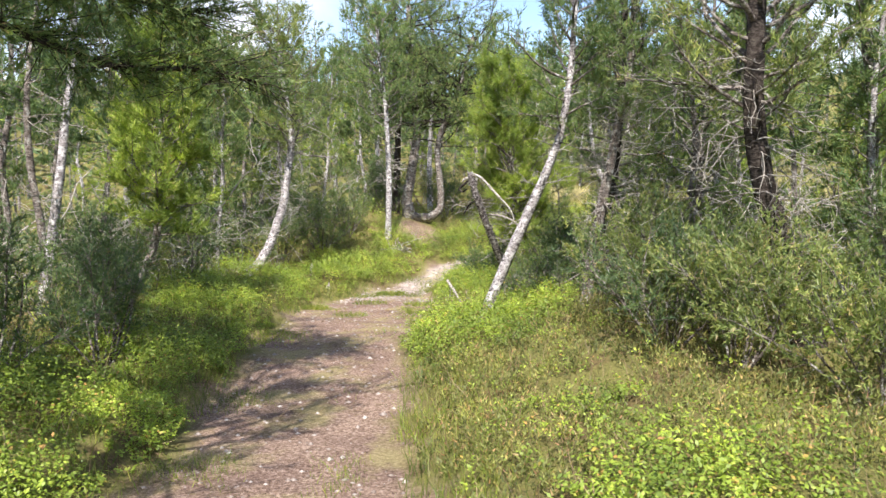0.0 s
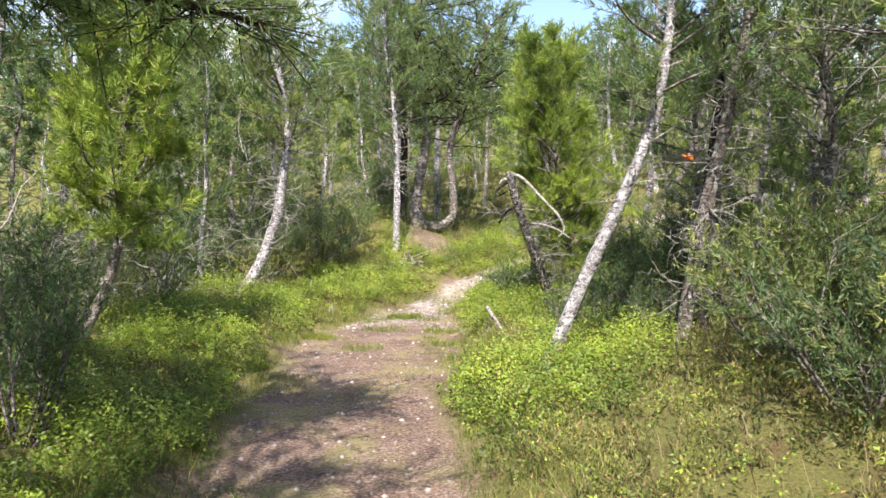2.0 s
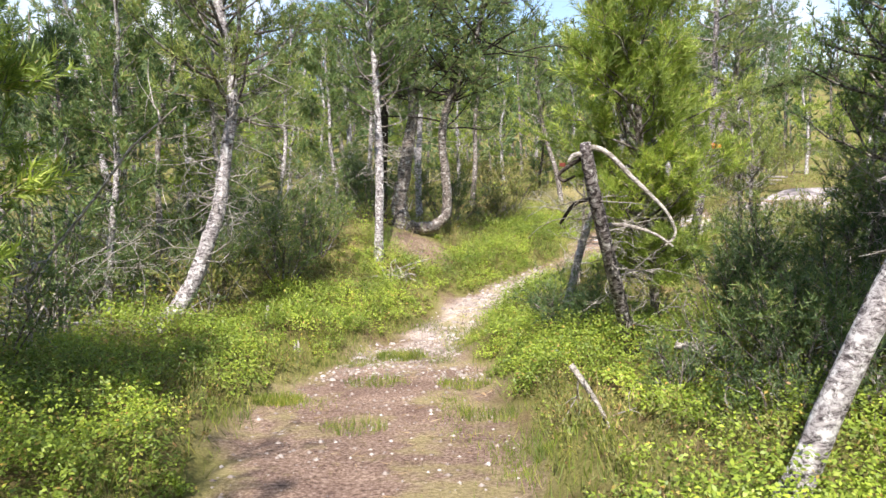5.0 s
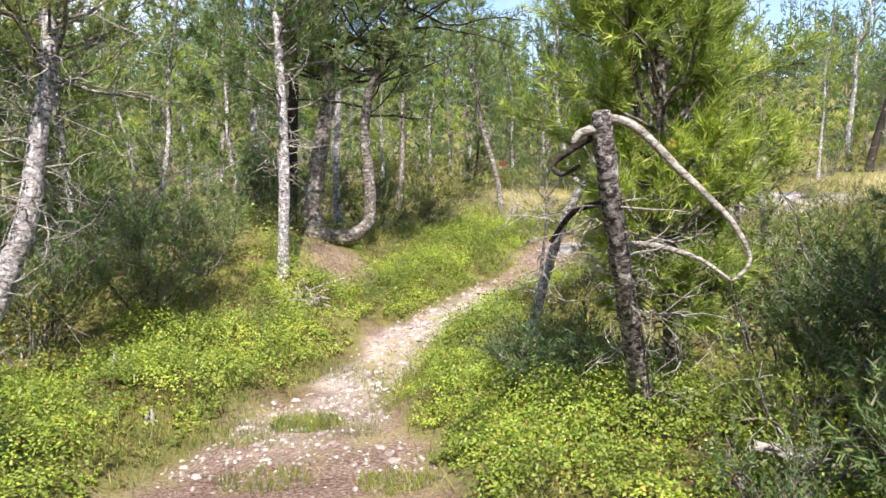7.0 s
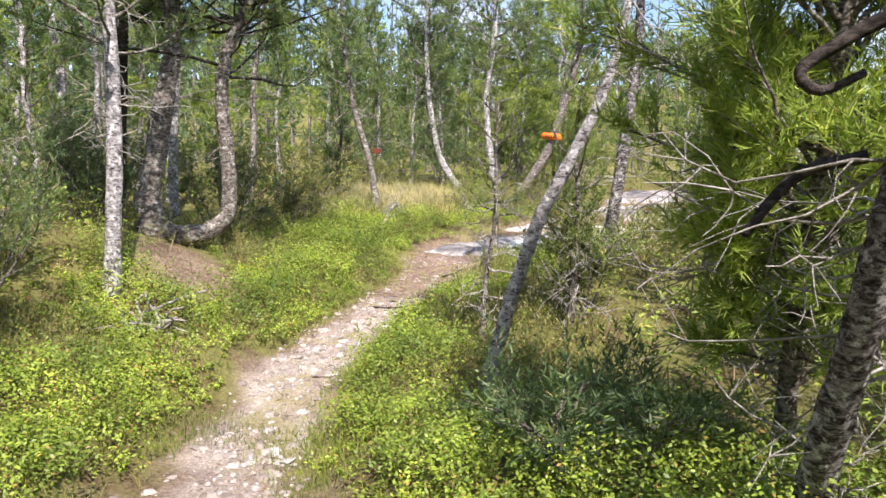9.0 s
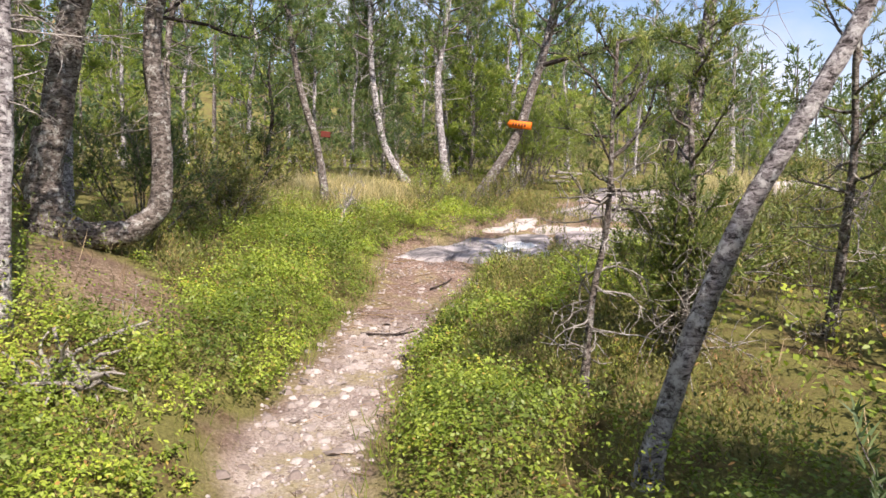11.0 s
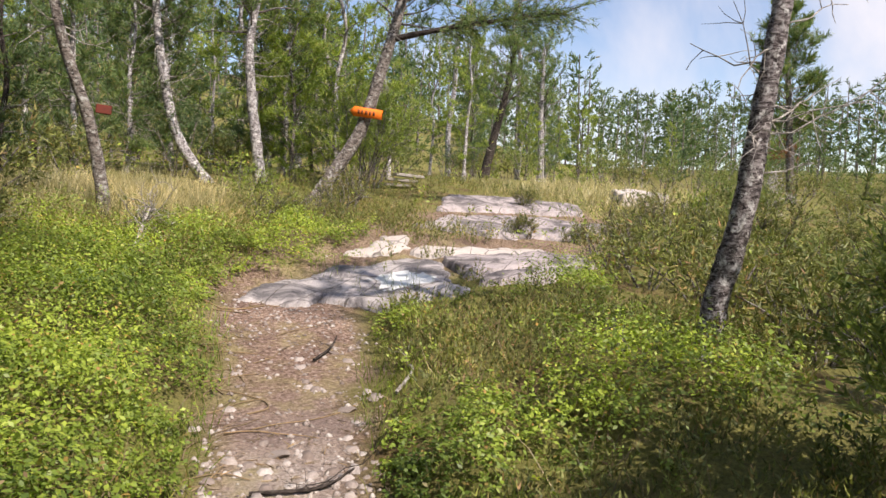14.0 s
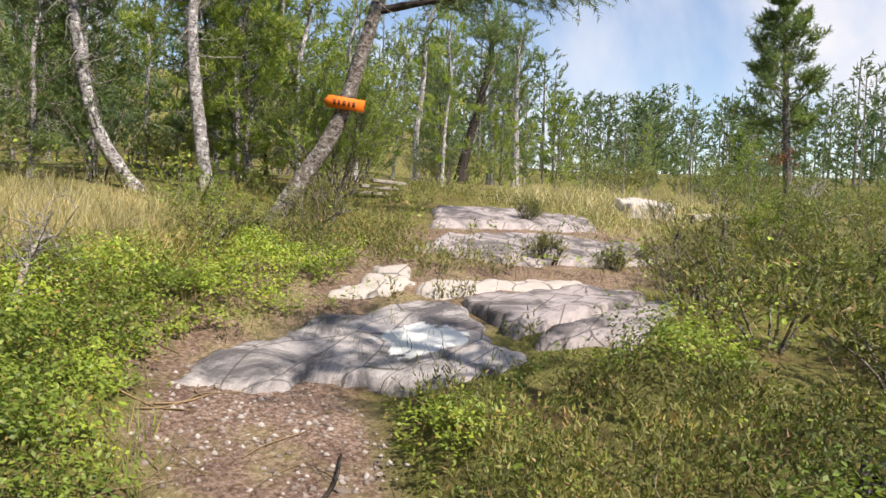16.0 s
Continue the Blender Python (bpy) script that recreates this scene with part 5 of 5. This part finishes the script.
def stick(pts, r, label, mat=None, seed=0, twigs=0):
    rng = np.random.default_rng(seed)
    o = np.array(pts[0], float)
    root = tagged(new("fallen_branch"), label, "branch")
    root.location = o
    line = limb("stem", pts, r, r * 0.5, mat or DEADWOOD, root, rng, 6, o)
    if twigs:
        s = Shape()
        c = curve_through(np.asarray(pts, float) - o, 5)
        for _ in range(twigs):
            q, d = along(c, rng.uniform(0.1, 0.9))
            dead_twigs(s, q, d * 0.5 + rng.normal(size=3) * 0.8 + [0, 0, 0.2], rng.uniform(0.15, 0.5), rng, r * 0.35, 3)
        tagged(part("twigwork", s, mat or DEADWOOD, root), kind="stuff")
    return root


def on(x, y, h=0.0):
    return (x, y, float(ground(x, y)) + h)


sign()
board("trail_marker", (0.14, 0.03, 0.085), (2.9, 22.42, 2.18), (0, 6, -30), RUST_RED, "faded rust-red marker board behind a thin pine", "sign")
dead_bough(LONE, (19.95, 20.72, 3.15), (-0.5, 0.75, -0.1), 0.55, 8)
for k in range(3):
    board("plank", (0.55, 0.12, 0.05), on(8.5 + 0.1 * k, 23.9 - 0.08 * k, 0.06 + 0.07 * k), (0, 3, -40 + 12 * k), GREY_BOARD, "weathered grey plank lying in the heather", "plank")
stick([on(0.04, 10.12, 0.45), on(0.12, 10.06, 0.28), on(0.2, 10.02, 0.14), on(0.26, 9.98, 0.0)], 0.022, "broken dead stake at the trail's edge", seed=1, twigs=3)
stick([on(1.0, 10.8, 0.3), on(1.2, 10.75, 0.22), on(1.42, 10.65, 0.12), on(1.6, 10.6, 0.05)], 0.03, "bleached fallen branch with twigs", seed=2, twigs=26)
stick([on(2.72, 19.15, 0.02), on(2.95, 19.25, 0.03), on(3.15, 19.4, 0.02)], 0.011, "dark stick lying across the trail", BARK_DARK_SHADED, 3, 2)
stick([on(1.3, 17.9, 0.02), on(1.55, 17.75, 0.02), on(1.8, 17.8, 0.02)], 0.01, "brown stick lying on the trail", BARK_DARK_SHADED, 4, 3)
stick([on(2.5, 18.2, 0.02), on(2.75, 18.3, 0.03), on(2.95, 18.6, 0.02)], 0.012, "grey stick lying on the trail", None, 5, 3)
stick([on(-3.9, 13.3, 0.12), on(-4.3, 13.0, 0.16), on(-4.9, 12.4, 0.1)], 0.03, "bleached root running from the curved pine", None, 6, 16)
stick([on(13.2, 20.9, 0.08), on(14.0, 20.7, 0.12), on(15.2, 20.6, 0.1)], 0.07, "grey fallen log on the heath", None, 7, 8)
stick([on(11, 18.6, 0.4), on(11.6, 18.9, 0.8), on(12.4, 19.0, 0.7)], 0.03, "grey tangled dead shrub on the heath", None, 10, 60)
stick([on(2.6, 21.3, 0.1), on(2.9, 21.6, 0.35), on(3.1, 21.8, 0.3)], 0.02, "grey dead branch on the bank", None, 11, 30)


for k in range(34):
    g = np.random.default_rng(70 + k)
    f = g.uniform(0, 1)
    x, y = 1.0 + 2.0 * f + g.normal() * 0.25, 18.1 + 2.4 * f + g.normal() * 0.22
    w = g.uniform(-0.6, 1.6)
    line = wander((x, y, 0), (math.cos(w), math.sin(w), 0), g.uniform(0.35, 0.9), g, 5, 0.3)
    stick([on(a, b, 0.008) for a, b, _ in line], g.uniform(0.0025, 0.0055), "brown pine root lying bare on the trail", TWIGS, 80 + k)
stick([on(-3.55, 7.2, -0.02), on(-3.56, 7.2, 0.15), on(-3.6, 7.22, 0.33)], 0.025, "pale dead stub standing in the undergrowth", None, 12)
stick([on(-1.0, 16.7, 0.12), on(-0.75, 16.85, 0.22), on(-0.5, 16.95, 0.3)], 0.014, "pale dead branch beside the root clump", None, 13, 4)
for k, (x, y, r, n) in enumerate(((-1.0, 13.75, 0.22, 900), (-2.1, 11.85, 0.18, 700), (-0.45, 12.3, 0.2, 400), (-1.25, 12.5, 0.25, 350), (-0.35, 11.2, 0.2, 350), (-1.4, 10.9, 0.2, 250))):
    g = np.random.default_rng(90 + k)
    w, q = g.uniform(0, 6.28, n), r * np.sqrt(g.uniform(0, 1, n))
    blades(x + q * np.cos(w) * 1.3, y + q * np.sin(w), 0.09, 0.006, GRASS, "grass_tuft", "low tuft of green grass on the trail", g)

g = np.random.default_rng(95)
x, y = scatter(15000, -2.4, 4.2, 3, 21.2, g, lambda x, y: smooth(0.25, -0.1, off_trail(x, y)) * (0.15 + 0.85 * smooth(0.4, 0.65, vnoise(x, y, 0.6, 31))) * (0.6 + 0.4 * smooth(17, 18, y)))
sh = Shape()
p = np.stack([x, y, ground(x, y) + 0.006], -1)
needles(sh, p, g.normal(size=p.shape) * [1, 1, 0.1], 2, 0.05, 0.1, 0.006, g, (0.0, 0.6))
tagged(part("twig_litter", sh, TWIGS), "brown twig and needle litter on the trail", "litter", kind="stuff")


def rootball():
    rng = np.random.default_rng(51)
    root = tagged(new("root_clump"), "grey tangled dead root clump on the bank", "root")
    root.location = on(-1.03, 16.62)
    for n in range(44):
        w = rng.uniform(0, 6.28)
        line = wander((rng.normal() * 0.05, rng.normal() * 0.05, 0.02), (math.cos(w), math.sin(w), rng.uniform(0.1, 1.4)), rng.uniform(0.18, 0.46), rng, 5, 0.45, -0.5)
        s = Shape()
        tube(s, line, np.linspace(0.022, 0.006, len(line)), 4)
        part("root", s, DEADWOOD, root)


rootball()


def stump(x, y, r, shards, mat, label, seed):
    """A rotten stump: broken shards of different height round a hollow heart."""
    rng = np.random.default_rng(seed)
    root = tagged(new("tree_stump"), label, "stump")
    root.location = on(x, y)
    for n in range(shards):
        w = n * 6.283 / shards + rng.uniform(-0.3, 0.3)
        h, a = r * rng.uniform(0.8, 2.6), r * rng.uniform(0.45, 0.8)
        c, q = math.cos(w) * r * 0.6, math.sin(w) * r * 0.6
        pts = [(c * 1.3, q * 1.3, -0.08), (c, q, 0.02), (c * 0.95, q * 0.95, h * 0.6), (c * 0.85 + rng.normal() * 0.01, q * 0.85, h)]
        s = Shape()
        tube(s, curve_through(pts, 3), np.linspace(a, a * 0.35, 10), 6, rng, 0.3, True)
        part("shard", s, mat, root)


stump(3.5, 17.36, 0.07, 5, BARK_FLAKY, "rotten grey stump broken into upright shards", 61)
stump(-2.13, 13.45, 0.04, 3, DEADWOOD, "small cut stump in the bilberry", 63)
stick([on(-2.58, 14.27, -0.02), on(-2.57, 14.27, 0.12), on(-2.55, 14.28, 0.24)], 0.03, "pale dead stub standing in the bilberry", None, 64)


# ---- stones of the trail ----
def stone_mesh(seed):
    rng = np.random.default_rng(seed)
    b = bmesh.new()
    bmesh.ops.create_icosphere(b, subdivisions=1, radius=0.5)
    for v in b.verts:
        v.co *= rng.uniform(0.72, 1.15)
        v.co.z *= 0.5
    me = bpy.data.meshes.new("stone")
    b.to_mesh(me)
    b.free()
    me.materials.append(STONE)
    return me


rng = np.random.default_rng(61)
MESHES = [stone_mesh(k) for k in range(7)]
share = lambda x, y: smooth(0.08, -0.12, off_trail(x, y)) * smooth(12.0, 14.5, y) * (0.12 + 0.88 * smooth(18.4, 17.2, y)) * (0.15 + smooth(0.3, 0.7, vnoise(x, y, 0.5, 2)))
x, y = scatter(1250, -2.2, 3.4, 11.5, 20.2, rng, share)
for k in range(min(300, len(x))):
    ob = new("stone", MESHES[k % 7])
    size = 0.045 + 0.12 * rng.uniform() ** 1.7
    ob.parent = GROUND
    ob.matrix_basis = pose(x[k], y[k], float(ground(x[k], y[k])) - size * 0.02, rng.uniform(-15, 15), rng.uniform(-15, 15), rng.uniform(0, 360)) @ Matrix.Diagonal((size * rng.uniform(0.8, 1.5), size, size * 0.45, 1))
cobbles = Shape()
x, y = scatter(5200, -2.0, 3.2, 12.5, 19.4, rng, lambda x, y: smooth(0.1, -0.12, off_trail(x, y)) * smooth(12.5, 14.2, y) * (0.25 + 0.75 * smooth(18.6, 17.4, y)) * (0.25 + 0.75 * smooth(0.3, 0.6, vnoise(x, y, 0.5, 2))))
for a, b in zip(x, y):
    w = np.arange(6) * 1.047 + rng.uniform(0, 1)
    r = (0.014 + 0.034 * rng.uniform() ** 2) * rng.uniform(0.7, 1.25, 6)
    z = float(ground(a, b))
    rim = np.stack([a + r * 1.15 * np.cos(w), b + r * np.sin(w), np.full(6, z - 0.006)], -1)
    top = np.stack([a + r * 0.6 * np.cos(w), b + r * 0.6 * np.sin(w), z + r * rng.uniform(0.3, 0.6)], -1)
    k = np.arange(6)
    cobbles.add(np.vstack([rim, top]), tris=[(6, 7, 8), (6, 8, 9), (6, 9, 10), (6, 10, 11)], quads=np.stack([k, (k + 1) % 6, (k + 1) % 6 + 6, k + 6], -1))
tagged(part("cobbles", cobbles, STONE, GROUND), "small pale worn trail stones", kind="stuff")
sh = Shape()
x, y = scatter(46000, -2.2, 3.6, 3, 20.6, rng, lambda x, y: smooth(0.1, -0.1, off_trail(x, y)) * np.where(y < 12.5, 0.15, 0.3 + 0.75 * smooth(0.3, 0.7, vnoise(x, y, 0.5, 2))))
n = len(x)
size = (0.006 + 0.024 * rng.uniform(0, 1, n) ** 2.2)[:, None, None]
octa = np.array([(1, 0, 0), (0, 1, 0), (-1, 0, 0), (0, -1, 0), (0, 0, 0.6), (0, 0, -0.6)], float)
v = np.stack([x, y, ground(x, y)], -1)[:, None] + octa * size * rng.uniform(0.6, 1.3, (n, 6, 3))
tri = np.array([(0, 1, 4), (1, 2, 4), (2, 3, 4), (3, 0, 4), (1, 0, 5), (2, 1, 5), (3, 2, 5), (0, 3, 5)])
sh.add(v.reshape(-1, 3), tris=(np.arange(n)[:, None, None] * 6 + tri).reshape(-1, 3))
tagged(part("gravel", sh, STONE, GROUND), kind="stuff")
